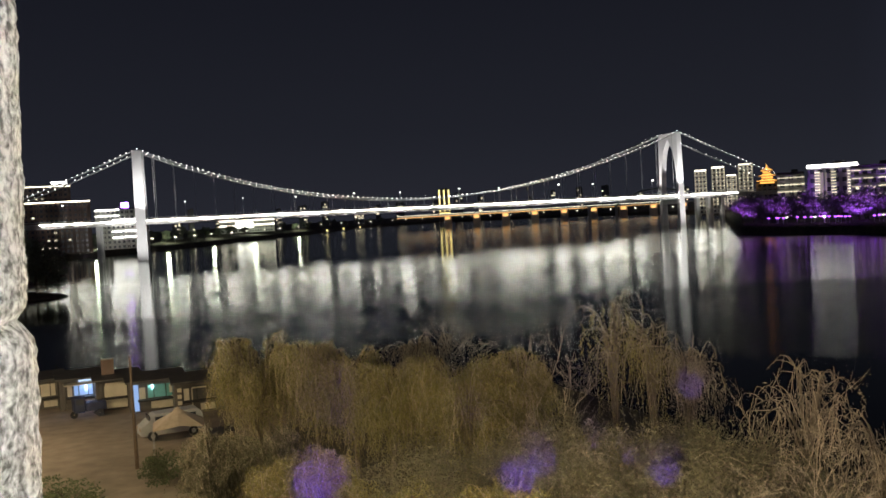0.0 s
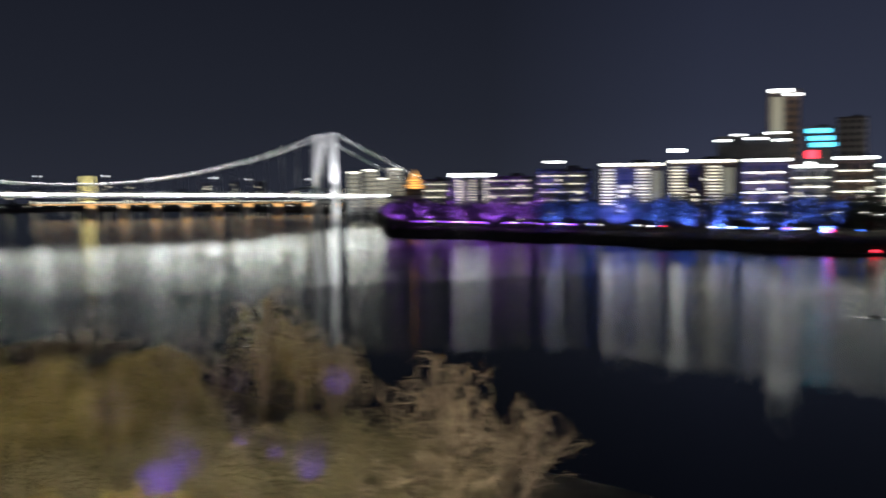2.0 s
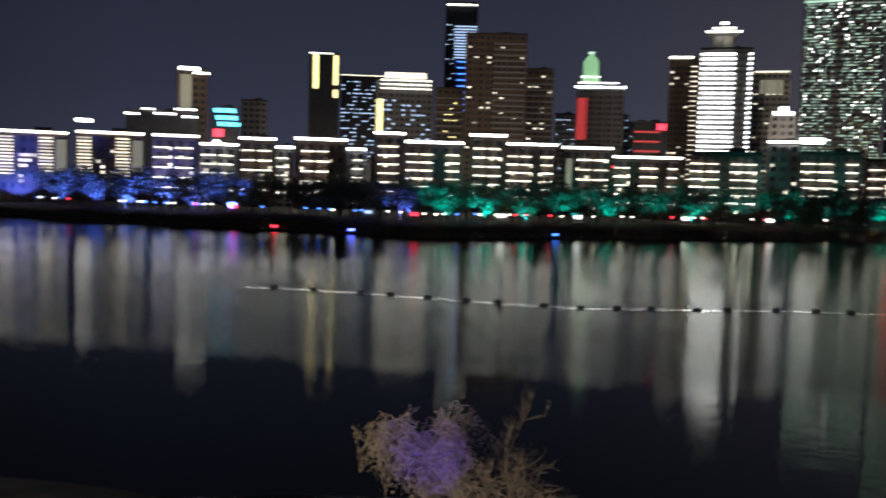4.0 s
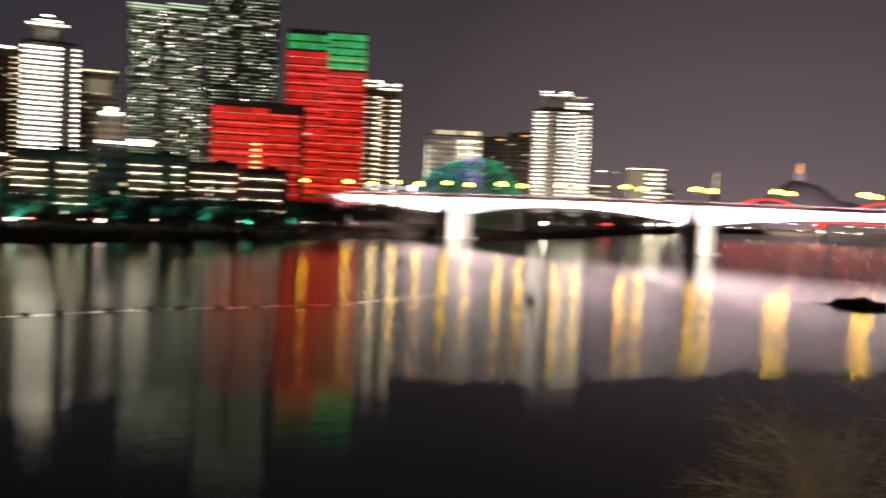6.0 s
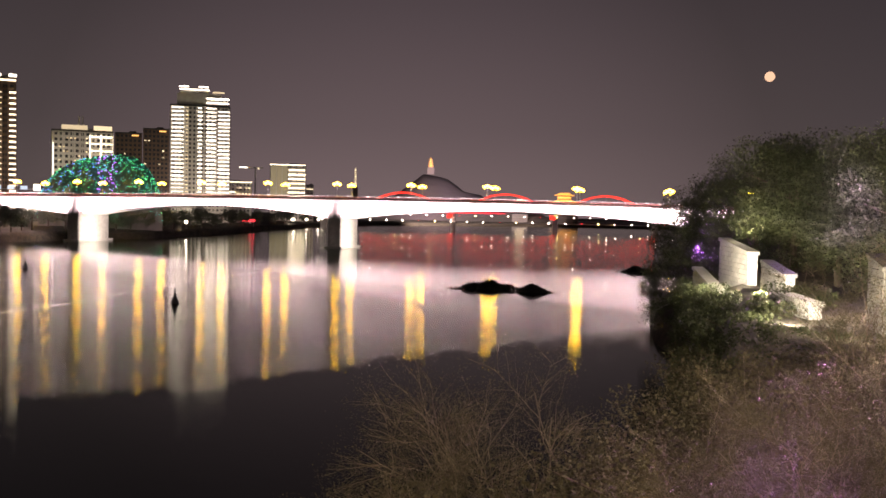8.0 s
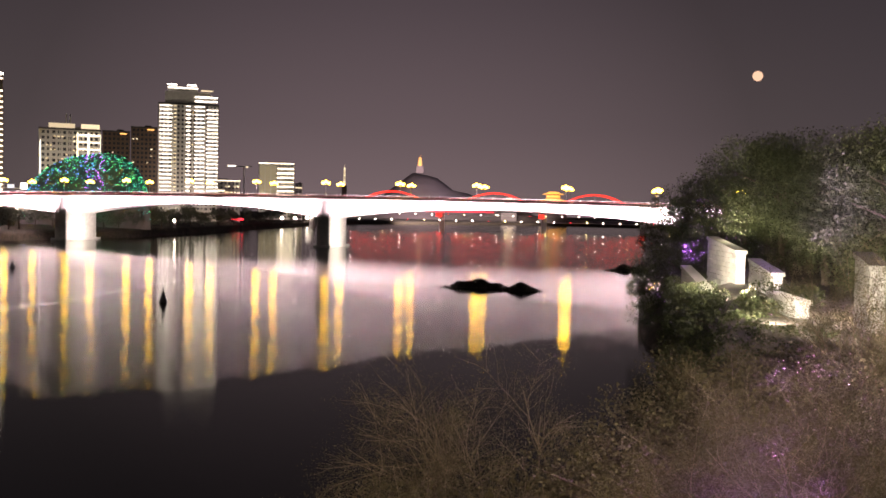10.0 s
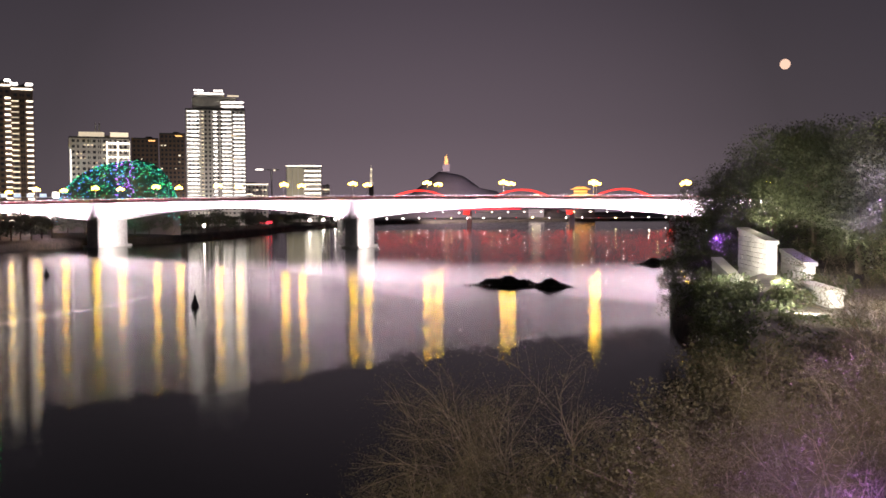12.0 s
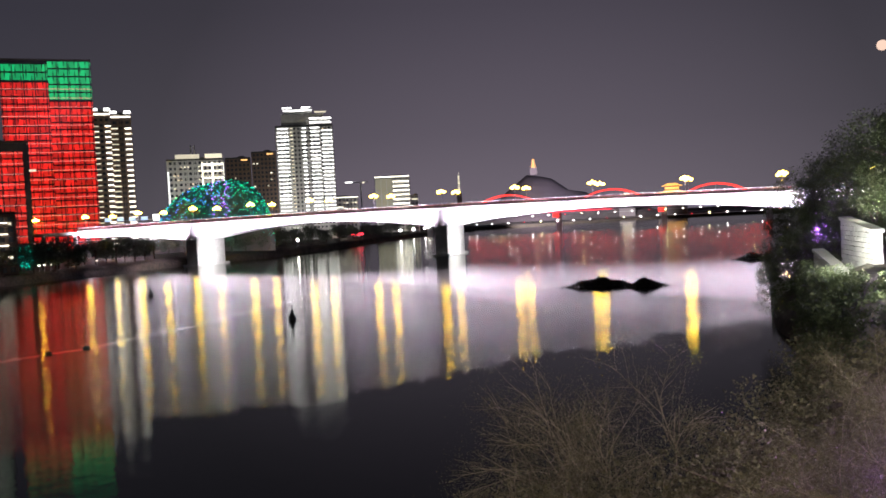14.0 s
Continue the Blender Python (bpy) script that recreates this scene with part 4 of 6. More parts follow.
for side in (-1, 1):
    y = side * 11.2
    run = [s for s in np.linspace(-96, SPAN + 96, 150)]
    part("main_cable", joined("main_cable", [tube([(s, y, susp_cable(s)) for s in run], [0.28] * len(run), 5)], M_STEEL), susp)
    bulb = mesh_of("cable_bulb", *tube([(0, 0, -0.24), (0, 0, -0.09), (0, 0, 0.11), (0, 0, 0.24)], [0.08, 0.14, 0.14, 0.08], 6), G_CABLE)
    step = 2.9 if side < 0 else 3.6
    n = int((SPAN + 150) / step)
    for i in range(n):
        s = -75 + i * step
        part("cable_bulb", bulb, susp, (s, y - 0.1, susp_cable(s) + 0.7))
    for i in range(int(SPAN / 11)):
        s = 8 + i * 11
        if susp_cable(s) - susp_deck(s) > 3:
            block("hanger", M_STEEL, susp, (s, y, (susp_cable(s) + susp_deck(s)) / 2), (0.16, 0.16, susp_cable(s) - susp_deck(s)))
# deck lamp posts
post_me = mesh_of("post", *tube([(0, 0, 0), (0, 0, 9), (0, -0.8, 9.8)], [0.14, 0.09, 0.07], 5), M_STEEL)
head_me = mesh_of("lamp_head", *box_vf((0, -1.2, 9.8), (0.7, 1.4, 0.5)), G_WHITE)
first_post = thing("street_lamp", S_FRAME @ Matrix.Translation((-40, -10.5, susp_deck(-40))), "tall deck lamp with small white head", "street lamp", "lamps on the suspension bridge")
part("post", post_me, first_post)
part("lamp_head", head_me, first_post)
for i in range(1, 13):
    s = -40 + i * 32
    copy_thing(first_post, S_FRAME @ Matrix.Translation((s, -10.5 if i % 2 else 10.5, susp_deck(s))))
# floodlights on the towers
for s, k in ((0.0, 1.0), (SPAN, 1.0)):
    for y in (-17, 17):
        a = S_FRAME @ Vector((s + (9 if s == 0 else -9), y * 1.5, susp_deck(s) + 2))
        b = S_FRAME @ Vector((s, y * 0.6, 46))
        lamp("SPOT", "tower_floodlight", a, 42000 * k, (1.0, 0.95, 0.9), 0.4, b, spot=75)
    # an added spot, unseen over open water, brightens each tower's near face
    a = S_FRAME @ Vector((s + 2, -60, 6.0))
    lamp("SPOT", "pier_floodlight", a, 62000 * k, (1.0, 0.96, 0.9), 0.4, S_FRAME @ Vector((s, -12, 24)), spot=60)

# low road bridge far upstream; orange light from below is glowing strips and panels
far_bridge = thing("girder_bridge", at_heading(5.8, 1120, 0), "distant low girder bridge glowing orange on slim piers", "bridge")
block("deck", M_CONCRETE, far_bridge, (0, 0, 14.6), (330, 12, 1.6))
block("light_line", G_ORANGE, far_bridge, (0, -6.3, 14.0), (330, 0.4, 0.6))
block("light_line", G_WARMWHITE, far_bridge, (0, -6.3, 16.4), (330, 0.3, 0.35))
for i in range(9):
    x = -105 + i * 34.5
    block("pier", M_CONCRETE, far_bridge, (x, 0, 6.4), (9, 5, 15.0))
    block("pier_light", G_ORANGE, far_bridge, (x, -2.7, 11.4), (6, 0.3, 3.2))
arch_pts = [(x, 0, 15 + 15 * (1 - (x / 42) ** 2)) for x in np.linspace(-42, 42, 25)]
arch = thing("arch_bridge", at_heading(13.0, 1000, 0), "distant dark steel arch bridge beside the tower", "bridge")
part("arch_rib", joined("arch_rib", [tube(arch_pts, [0.9] * 25, 6)], M_STEEL), arch)
block("deck", M_STEEL, arch, (0, 0, 15), (160, 8, 1.4))
for x in (-70, -42, 42, 70):
    block("pier", M_CONCRETE, arch, (x, 0, 7), (3, 6, 15))

# ---------------------------------------------------------------- box-girder road bridge
PA, PB = polar(95.2, 470), polar(110.2, 415)
BU = (PB - PA).normalized()
BN = Vector((-BU.y, BU.x, 0))              # away from the eye
if BN.dot(PB) < 0:
    BN = -BN
B_FRAME = Matrix.Translation(PA) @ Matrix(((BU.x, BN.x, 0, 0), (BU.y, BN.y, 0, 0), (0, 0, 1, 0), (0, 0, 0, 1)))
BSPAN = (PB - PA).length
road = thing("box_girder_bridge", B_FRAME, "white haunched concrete bridge floodlit from below", "bridge")
WIDE = 25.0
P1, P2, P3 = -3.5, BSPAN - 4.0, 282.0      # where the piers stand along it


def deck_z(s):
    return 21.6 - 0.000045 * (s - 110) ** 2


def haunch(s):
    """Depth of the girder: deep over the piers, slender between them."""
    p = [-BSPAN * 0.60, P1, P2, P3, 360.0]
    for a, b in zip(p, p[1:]):
        if a <= s <= b:
            q = (s - a) / (b - a)
            e = (2 * q - 1) ** 2
            if a == p[0]:
                e = q ** 2
            if b == p[-1]:
                e = (1 - q) ** 2
            return 2.3 + 5.6 * e
    return 2.3


steps_s = list(np.linspace(-BSPAN * 0.55, 350.0, 141))
part("girder", mesh_of("girder", *sweep(steps_s, lambda s: [(s, 1.6, deck_z(s) - 0.9), (s, 2.4, deck_z(s) - 0.9 - haunch(s)), (s, WIDE - 2.4, deck_z(s) - 0.9 - haunch(s)), (s, WIDE - 1.6, deck_z(s) - 0.9)], False), M_GIRDER), road, None, "floodlit white haunched girder")
part("deck_slab", mesh_of("deck_slab", *sweep(steps_s[::4], lambda s: [(s, 0, deck_z(s) - 0.9), (s, WIDE, deck_z(s) - 0.9), (s, WIDE, deck_z(s)), (s, 0, deck_z(s))]), M_CONCRETE), road)
for y in (0.9, WIDE - 0.9):
    rail = [tube([(s, y, deck_z(s) + 1.75) for s in steps_s[::4]], [0.10] * len(steps_s[::4]), 4),
            tube([(s, y, deck_z(s) + 1.4) for s in steps_s[::4]], [0.06] * len(steps_s[::4]), 4)]
    part("railing", joined("railing", rail, M_STEEL), road)
    part("parapet", mesh_of("parapet", *sweep(steps_s[::4], lambda s: [(s, y - 0.14, deck_z(s)), (s, y + 0.14, deck_z(s)), (s, y + 0.10, deck_z(s) + 1.05), (s, y - 0.10, deck_z(s) + 1.05)]), M_CONCRETE), road)
    part("kerb_light_line", joined("kerb_light_line", [tube([(s, y - 0.2, deck_z(s) + 1.12) for s in steps_s[::4]], [0.05] * len(steps_s[::4]), 4)], G_DIMRED), road)
for i in range(86):
    s = -BSPAN * 0.5 + i * 4.6
    block("railing_post", M_CONCRETE, road, (s, 0.9, deck_z(s) + 0.95), (0.34, 0.34, 1.9))
    if i % 2:
        block("marker_light", G_SOFT, road, (s, 0.66, deck_z(s) + 1.2), (0.30, 0.12, 0.22))
for s in (P1, P2, P3):
    zt = deck_z(s) - haunch(s) - 0.6
    ps = []
    prof = [(-3.1, 0.0), (-2.8, -0.5), (2.8, -0.5), (3.1, 0.0), (3.1, WIDE - 0.6), (1.2, WIDE + 1.0), (-1.2, WIDE + 1.0), (-3.1, WIDE - 0.6)]
    v = [Vector((x, y, z)) for z in (-2, zt) for x, y in prof] + [Vector((x, y * 0.98 + 0.2, zt + 2.0)) for x, y in prof]
    f = [(i + 8 * r, (i + 1) % 8 + 8 * r, (i + 1) % 8 + 8 * (r + 1), i + 8 * (r + 1)) for r in (0, 1) for i in range(8)] + [tuple(range(16, 24))]
    part("pier", mesh_of("pier", v, f, M_CONCRETE), road, (s, 0, 0), "massive wall pier with pointed ends")
    part("pile_cap", mesh_of("pile_cap", *box_vf((0, WIDE / 2, 0.6), (8.0, WIDE + 4, 1.0)), M_CONCRETE), road, (s, 0, 0))
    fin = [Vector((-3.4, 0.4, zt)), Vector((0, -1.6, zt + 0.5)), Vector((3.4, 0.4, zt)), Vector((-3.4, 1.5, deck_z(s) - 1)), Vector((0, 0.2, deck_z(s) - 1)), Vector((3.4, 1.5, deck_z(s) - 1))]
    part("pier_head", mesh_of("pier_head", fin, [(0, 1, 4, 3), (1, 2, 5, 4), (0, 2, 1), (0, 3, 5, 2)], M_CONCRETE), road, (s, 0, 0))
    # floodlights of the pier's right flank
    lamp("AREA", "pier_floodlight", B_FRAME @ Vector((s + 16, 6, 3.0)), 4000, (1.0, 0.93, 0.88), 3.0, B_FRAME @ Vector((s + 2, 11, 9)), 3.0)
# strips of floodlight along the girder, turned towards it
for s0, s1 in ((-BSPAN * 0.55, P1 - 5), (P1 + 5, BSPAN / 2), (BSPAN / 2, P2 - 5), (P2 + 5, 200), (200, P3 - 5), (P3 + 5, 350)):
    s = (s0 + s1) / 2
    strip = lamp("AREA", "girder_floodlight", B_FRAME @ Vector((s, -4.2, 14.2)), (600 if s1 < 0 else 450) * (s1 - s0), (1.0, 0.80, 0.96), s1 - s0, B_FRAME @ Vector((s, 1.6, 19.4)), 1.0)
    strip.data.spread = radians(122)
# approach on slim columns on the far bank
ap = thing("approach_viaduct", B_FRAME @ Matrix.Translation((-BSPAN * 0.56, 0, 0)), "dim concrete approach viaduct on slim columns", "viaduct")
block("deck", M_CONCRETE, ap, (-60, WIDE / 2, 19.2), (120, WIDE, 1.6))
for i in range(6):
    for y in (5, 15):
        block("column", M_CONCRETE, ap, (-4 - i * 20, y, 11.2), (1.4, 1.4, 14.6))

# twin-globe lamps of the road bridge
g_post = mesh_of("post", *tube([(0, 0, 0), (0, 0, 0.8), (0, 0, 6.2)], [0.22, 0.13, 0.09], 6), M_STEEL)
v1, f1 = tube([(-1.2, 0, 6.4), (0, 0, 6.0), (1.2, 0, 6.4)], [0.06] * 3, 5)
g_arm = mesh_of("arm", v1, f1, M_STEEL)
globe = mesh_of("globe", *lathe([(0.05, -0.66), (0.54, -0.46), (0.76, 0.0), (0.54, 0.46), (0.05, 0.66)], 10), G_LAMP, True)
first_lamp = thing("street_lamp", B_FRAME @ Matrix.Translation((-66, 1.8, deck_z(-66))), "warm yellow cluster lamp on a steel post", "street lamp", "lamps on the road bridge")
part("post", g_post, first_lamp)
part("arm", g_arm, first_lamp)
for x, z in ((-1.25, 6.9), (1.25, 6.9), (0.0, 7.4)):
    part("globe", globe, first_lamp, (x, 0, z))
for s in (-66, -34.5, -3.0, 28.5, 59.7, 91.8, 124.1, 157.7, 191.2, 229.0, 266.6, 300.0):
    for y in (1.8, WIDE - 1.8):
        if (s, y) != (-66, 1.8):
            copy_thing(first_lamp, B_FRAME @ Matrix.Translation((s, y, deck_z(s))))
for s in (-98, -120, -142, -165):
    copy_thing(first_lamp, B_FRAME @ Matrix.Translation((s, 3, 20.0)))
lot_light = thing("floodlight_mast", at_heading(91.6, 520, 5), "cluster of cold white stadium floodlights", "floodlight")
block("mast", M_STEEL, lot_light, (0, 0, 10), (0.5, 0.5, 20))
for x in (-12, -6, 0, 6):
    block("lamp_head", G_BLUEWIN, lot_light, (x, -0.5, 20.4), (3.2, 0.6, 1.8))
block("lamp_head", G_WHITE, lot_light, (12, -0.5, 20.6), (3.0, 0.8, 3.0))
block("crossbar", M_STEEL, lot_light, (0, 0, 19.6), (28, 0.4, 0.4))

# red arch bridge farther down the river
red = thing("arch_bridge", at_heading(120.0, 980, 0), "far bridge with three red lit arches", "bridge")
block("deck", M_CONCRETE, red, (0, 0, 19.4), (420, 14, 2.0))
block("light_line", G_REDSIGN, red, (-60, -7.3, 18.4), (120, 0.4, 0.6))
for x0 in (-106, 0.5, 103):
    pts = [(x0 + x, -6, 18.5 + 19.8 * (1 - (x / 46) ** 2)) for x in np.linspace(-46, 46, 25)]
    part("arch_rib", joined("arch_rib", [tube(pts, [0.75] * 25, 6)], G_REDARCH), red, None, "glowing red arch rib")
    pts = [(p[0], 6, p[2]) for p in pts]
    part("arch_rib", joined("arch_rib", [tube(pts, [0.6] * 25, 6)], G_REDARCH), red)
    for x in range(-36, 37, 12):
        block("hanger", M_STEEL, red, (x0 + x, -6, 19.5 + 9.6 * (1 - (x / 46) ** 2)), (0.25, 0.25, 19.2 * (1 - (x / 46) ** 2)))
for x in (-158, -54, 52, 154):
    block("pier", M_CONCRETE, red, (x, 0, 8), (5, 10, 21))
    # red light on the pier, put in as a glowing panel
    block("pier_light", G_REDARCH, red, (x - 3, -5.4, 15), (6, 0.4, 4))
# rows of lamps standing in for the lights along the far quay
for i in range(46):
    block("lamp_head", (G_QUAYLAMP, G_QUAYLAMP, G_REDSIGN, G_QUAYLAMP, G_QUAYGOLD)[i % 5], red, (-190 + i * 8.4, -7.4, 15.4 if i % 2 else 9.4), (0.8, 0.5, 0.8))
for x in (-190, 190):
    block("pier", M_CONCRETE, red, (x, 0, 8), (5, 10, 21))
# rails added to carry these lamps
ps = [box_vf((0, 0, 9.0), (384, 0.4, 0.4))]
part("service_rail", joined("service_rail", ps, M_STEEL), red, (0, -7.1, 0))
part("service_rail", joined("service_rail", ps, M_STEEL), red, (0, -7.1, 6.2))

# wooded hill on the far shore
hv, hf = [], []
for i in range(61):
    a = 104 + i * 0.5
    top = 6 + 80 * math.exp(-((a - 115.45) / 2.6) ** 2) + 26 * math.exp(-((a - 119.8) / 2.6) ** 2) + 9 * noise.noise((a * 0.9, 3, 0))
    for q in range(7):
        r = 1560 + q * 60
        hv.append(polar(a, r, 2 + max(0.0, top) * math.sin(min(1.0, q / 3) * math.pi / 2) + (4 * noise.noise((a * 3, q, 1)) if q else 0)))
for i in range(60):
    for q in range(6):
        hf.append((7 * i + q, 7 * i + 7 + q, 7 * i + 8 + q, 7 * i + 1 + q))
thing("hill", Matrix(), "dark wooded hill behind the temple", "hill", kind="structure", data=mesh_of("hill", hv, hf, M_HILL, True))
# added unseen spot that lifts the hill towards the sky's hazy brightness
lamp("SPOT", "hill_light", polar(117, 1120, 34), 12000000, (0.9, 0.76, 0.84), 6, polar(117, 1640, 50), spot=50)
lamp("SPOT", "hill_light", polar(115.2, 1400, 60), 700000, (0.55, 0.22, 0.6), 3, polar(115.2, 1620, 80), spot=60)
lamp("SPOT", "hill_light", polar(118.5, 1400, 60), 600000, (0.40, 0.32, 1.0), 3, polar(118.3, 1640, 82), spot=40)

# domed rockery covered with coloured dots
dome = thing("light_dome", at_heading(96.2, 540, 4) @ Matrix.Diagonal((1.26, 1, 1.15, 1)), "rounded rockery mound twinkling with green and blue lights", "mound")
dv, df = [], []
for i in range(25):
    for k in range(9):
        x = -26 + 52 * i / 24
        hh = 40.0 * max(0.0, 1 - abs(x / 27.5) ** 3) ** 0.55 * (0.88 + 0.005 * x)
        e = math.pi / 2 * k / 8
        dv.append(Vector((x + noise.noise((x, k, 0)), 16 - 16 * math.cos(e) + 1.2 * noise.noise((x * 0.3, k * 0.7, 2)), hh * math.sin(e))))
for i in range(24):
    for k in range(8):
        df.append((9 * i + k, 9 * i + 9 + k, 9 * i + 10 + k, 9 * i + 1 + k))
part("mound", mesh_of("mound", dv, df, M_HILL), dome)
for mat, n, lo, hi in ((G_GREENDOT, 330, -26, 26), (G_TEALDOT, 420, -26, 26), (G_BLUEDOT, 110, -26, 3), (G_VIOLET, 70, -1, 7)):
    r = random.Random(n)
    ps = []
    for i in range(n):
        x, e = r.uniform(lo, hi), r.uniform(0.3, 1.45)
        hh = 40.0 * max(0.0, 1 - abs(x / 27.5) ** 3) ** 0.55 * (0.88 + 0.005 * x)
        ps.append(box_vf((x, 15.2 - 16 * math.cos(e), hh * math.sin(e) + 0.3), (r.uniform(0.2, 0.6), 0.3, r.uniform(0.15, 0.32))))
    tagged(part("fairy_light", joined("fairy_light", ps, mat), dome), kind="stuff")

lamp("SPOT", "mound_light", polar(96.0, 505, 8), 12000, (0.15, 0.9, 0.6), 0.8, polar(96.2, 545, 30), spot=90)

# moon
mv, mf = lathe([(21 * math.sin(math.pi * k / 16) + 0.01, 21 * math.cos(math.pi * k / 16)) for k in range(17)], 24)
thing("moon", Matrix.Translation(EYE + 4200 * heading(135.13, 8.22)), "small pale orange full moon in the night sky", "moon", kind="structure", data=mesh_of("moon", mv, mf, G_MOON, True))

# ---------------------------------------------------------------- trees


def limbs(rng, height, spread, n, r0):
    """Trunk and limbs of a tree as tubes."""
    ps = [tube([(0, 0, -0.3), (0.02 * height, 0, height * 0.25), (-0.02 * height, 0.02 * height, height * 0.5), (0.01 * height, 0, height * 0.8)], [r0, r0 * 0.8, r0 * 0.55, r0 * 0.15], 7)]
    tips = []
    for i in range(n):
        w = 2 * math.pi * i / n + rng.uniform(-0.5, 0.5)
        z0 = height * rng.uniform(0.25, 0.6)
        q = spread * rng.uniform(0.5, 0.95)
        z1 = min(height * 0.97, z0 + height * rng.uniform(0.2, 0.45))
        tip = (q * math.cos(w), q * math.sin(w), z1)
        ps.append(tube([(0, 0, z0), (q * 0.4 * math.cos(w), q * 0.4 * math.sin(w), z0 + (z1 - z0) * 0.6), tip], [r0 * 0.4, r0 * 0.25, r0 * 0.06], 5))
        tips.append(Vector(tip))
    return ps, tips


def broadleaf(name, height, spread, leaves, leaf, mat, seed, label, category="tree", group="", low=0.25, clumps=26):
    """A tree whose crown is many clumps of leaves with gaps; placed later by copy_thing."""
    rng, nr = random.Random(seed), np.random.default_rng(seed)
    root = thing(name, Matrix(), label, category, group)
    ps, tips = limbs(rng, height, spread, 7, height * 0.028 + 0.04)
    part("trunk", joined("trunk", ps, M_BARK), root)
    cs = []
    for i in range(clumps):
        w, q = rng.uniform(0, 2 * math.pi), spread * math.sqrt(rng.random())
        z = height * (low + (0.95 - low) * rng.random() ** 0.7)
        q *= math.sqrt(max(0.12, 1 - ((z / height - 0.55) / 0.52) ** 2))
        cs.append((q * math.cos(w), q * math.sin(w), z, spread * rng.uniform(0.22, 0.42)))
    c = np.array(cs)
    pick = nr.integers(0, len(c), leaves)
    d = nr.normal(size=(leaves, 3))
    d /= np.linalg.norm(d, axis=1)[:, None]
    rad = c[pick, 3] * (0.55 + 0.5 * nr.random(leaves))
    pts = c[pick, :3] + d * rad[:, None] * np.array([1, 1, 0.75])
    v, f = leaf_quads(pts, leaf, leaf * 0.6, nr)
    part("crown", cloud_mesh("crown", v, f, mat), root)
    return root


def fork(rng, p, d, length, radius, depth, ps, tips, lift=0.0):
    """One curved limb that forks into finer ones; fills the tubes and the points where leaves may sit."""
    run, q, d = [Vector(p)], Vector(p), Vector(d).normalized()
    for k in range(4):
        d = (d + Vector((rng.gauss(0, 0.13), rng.gauss(0, 0.13), rng.gauss(lift, 0.09)))).normalized()
        q = q + d * (length / 4)
        run.append(q)
    ps.append(tube(run, [radius * (1 - 0.16 * k) for k in range(5)], 5 if depth > 1 else 3))
    if depth <= 1:
        tips += run[1:]
    if depth:
        for k in range(4 if depth > 1 else 5):
            i = rng.randrange(1, 4)
            at = run[i].lerp(run[i + 1], rng.random())
            turn = Vector((rng.gauss(0, 1), rng.gauss(0, 1), rng.gauss(0.15, 0.6))).normalized()
            fork(rng, at, d + turn * rng.uniform(0.55, 1.0), length * rng.uniform(0.42, 0.66), radius * 0.52, depth - 1, ps, tips, lift * 1.2)


def forked_bush(height, spread, stems, mat, seed, label, leaf=0.06, leaves=20000, group="shrubs", lift=-0.02, scatter=0.10, wood=None, thick=0.035, flat=0.35):
    """A bush of forking limbs that fan out from its foot, with small leaves about the twigs."""
    rng, nr = random.Random(seed), np.random.default_rng(seed)
    root = thing("shrub", Matrix(), label, "shrub", group)
    tips = []
    for i in range(stems):
        w, lean = 2 * math.pi * (i + rng.random() * 0.7) / stems, rng.uniform(0.1, 1.0)
        d = Vector((lean * spread * math.cos(w), lean * spread * math.sin(w), height * (1 - flat * lean * lean)))
        ps = []
        fork(rng, (0.2 * math.cos(w), 0.2 * math.sin(w), 0), d, d.length * rng.uniform(0.6, 0.8), thick * rng.uniform(0.7, 1.1), 3, ps, tips, lift)
        part("limb", joined("limb", ps, wood or M_TWIG), root)
    t = np.array([tuple(q) for q in tips])
    pts = t[nr.integers(0, len(t), leaves)] + nr.normal(size=(leaves, 3)) * scatter
    pts = pts[pts[:, 2] > 0.05]
    v, f = leaf_quads(pts, leaf, leaf * 0.34, nr)
    part("foliage", cloud_mesh("foliage", v, f, mat), root)
    return root


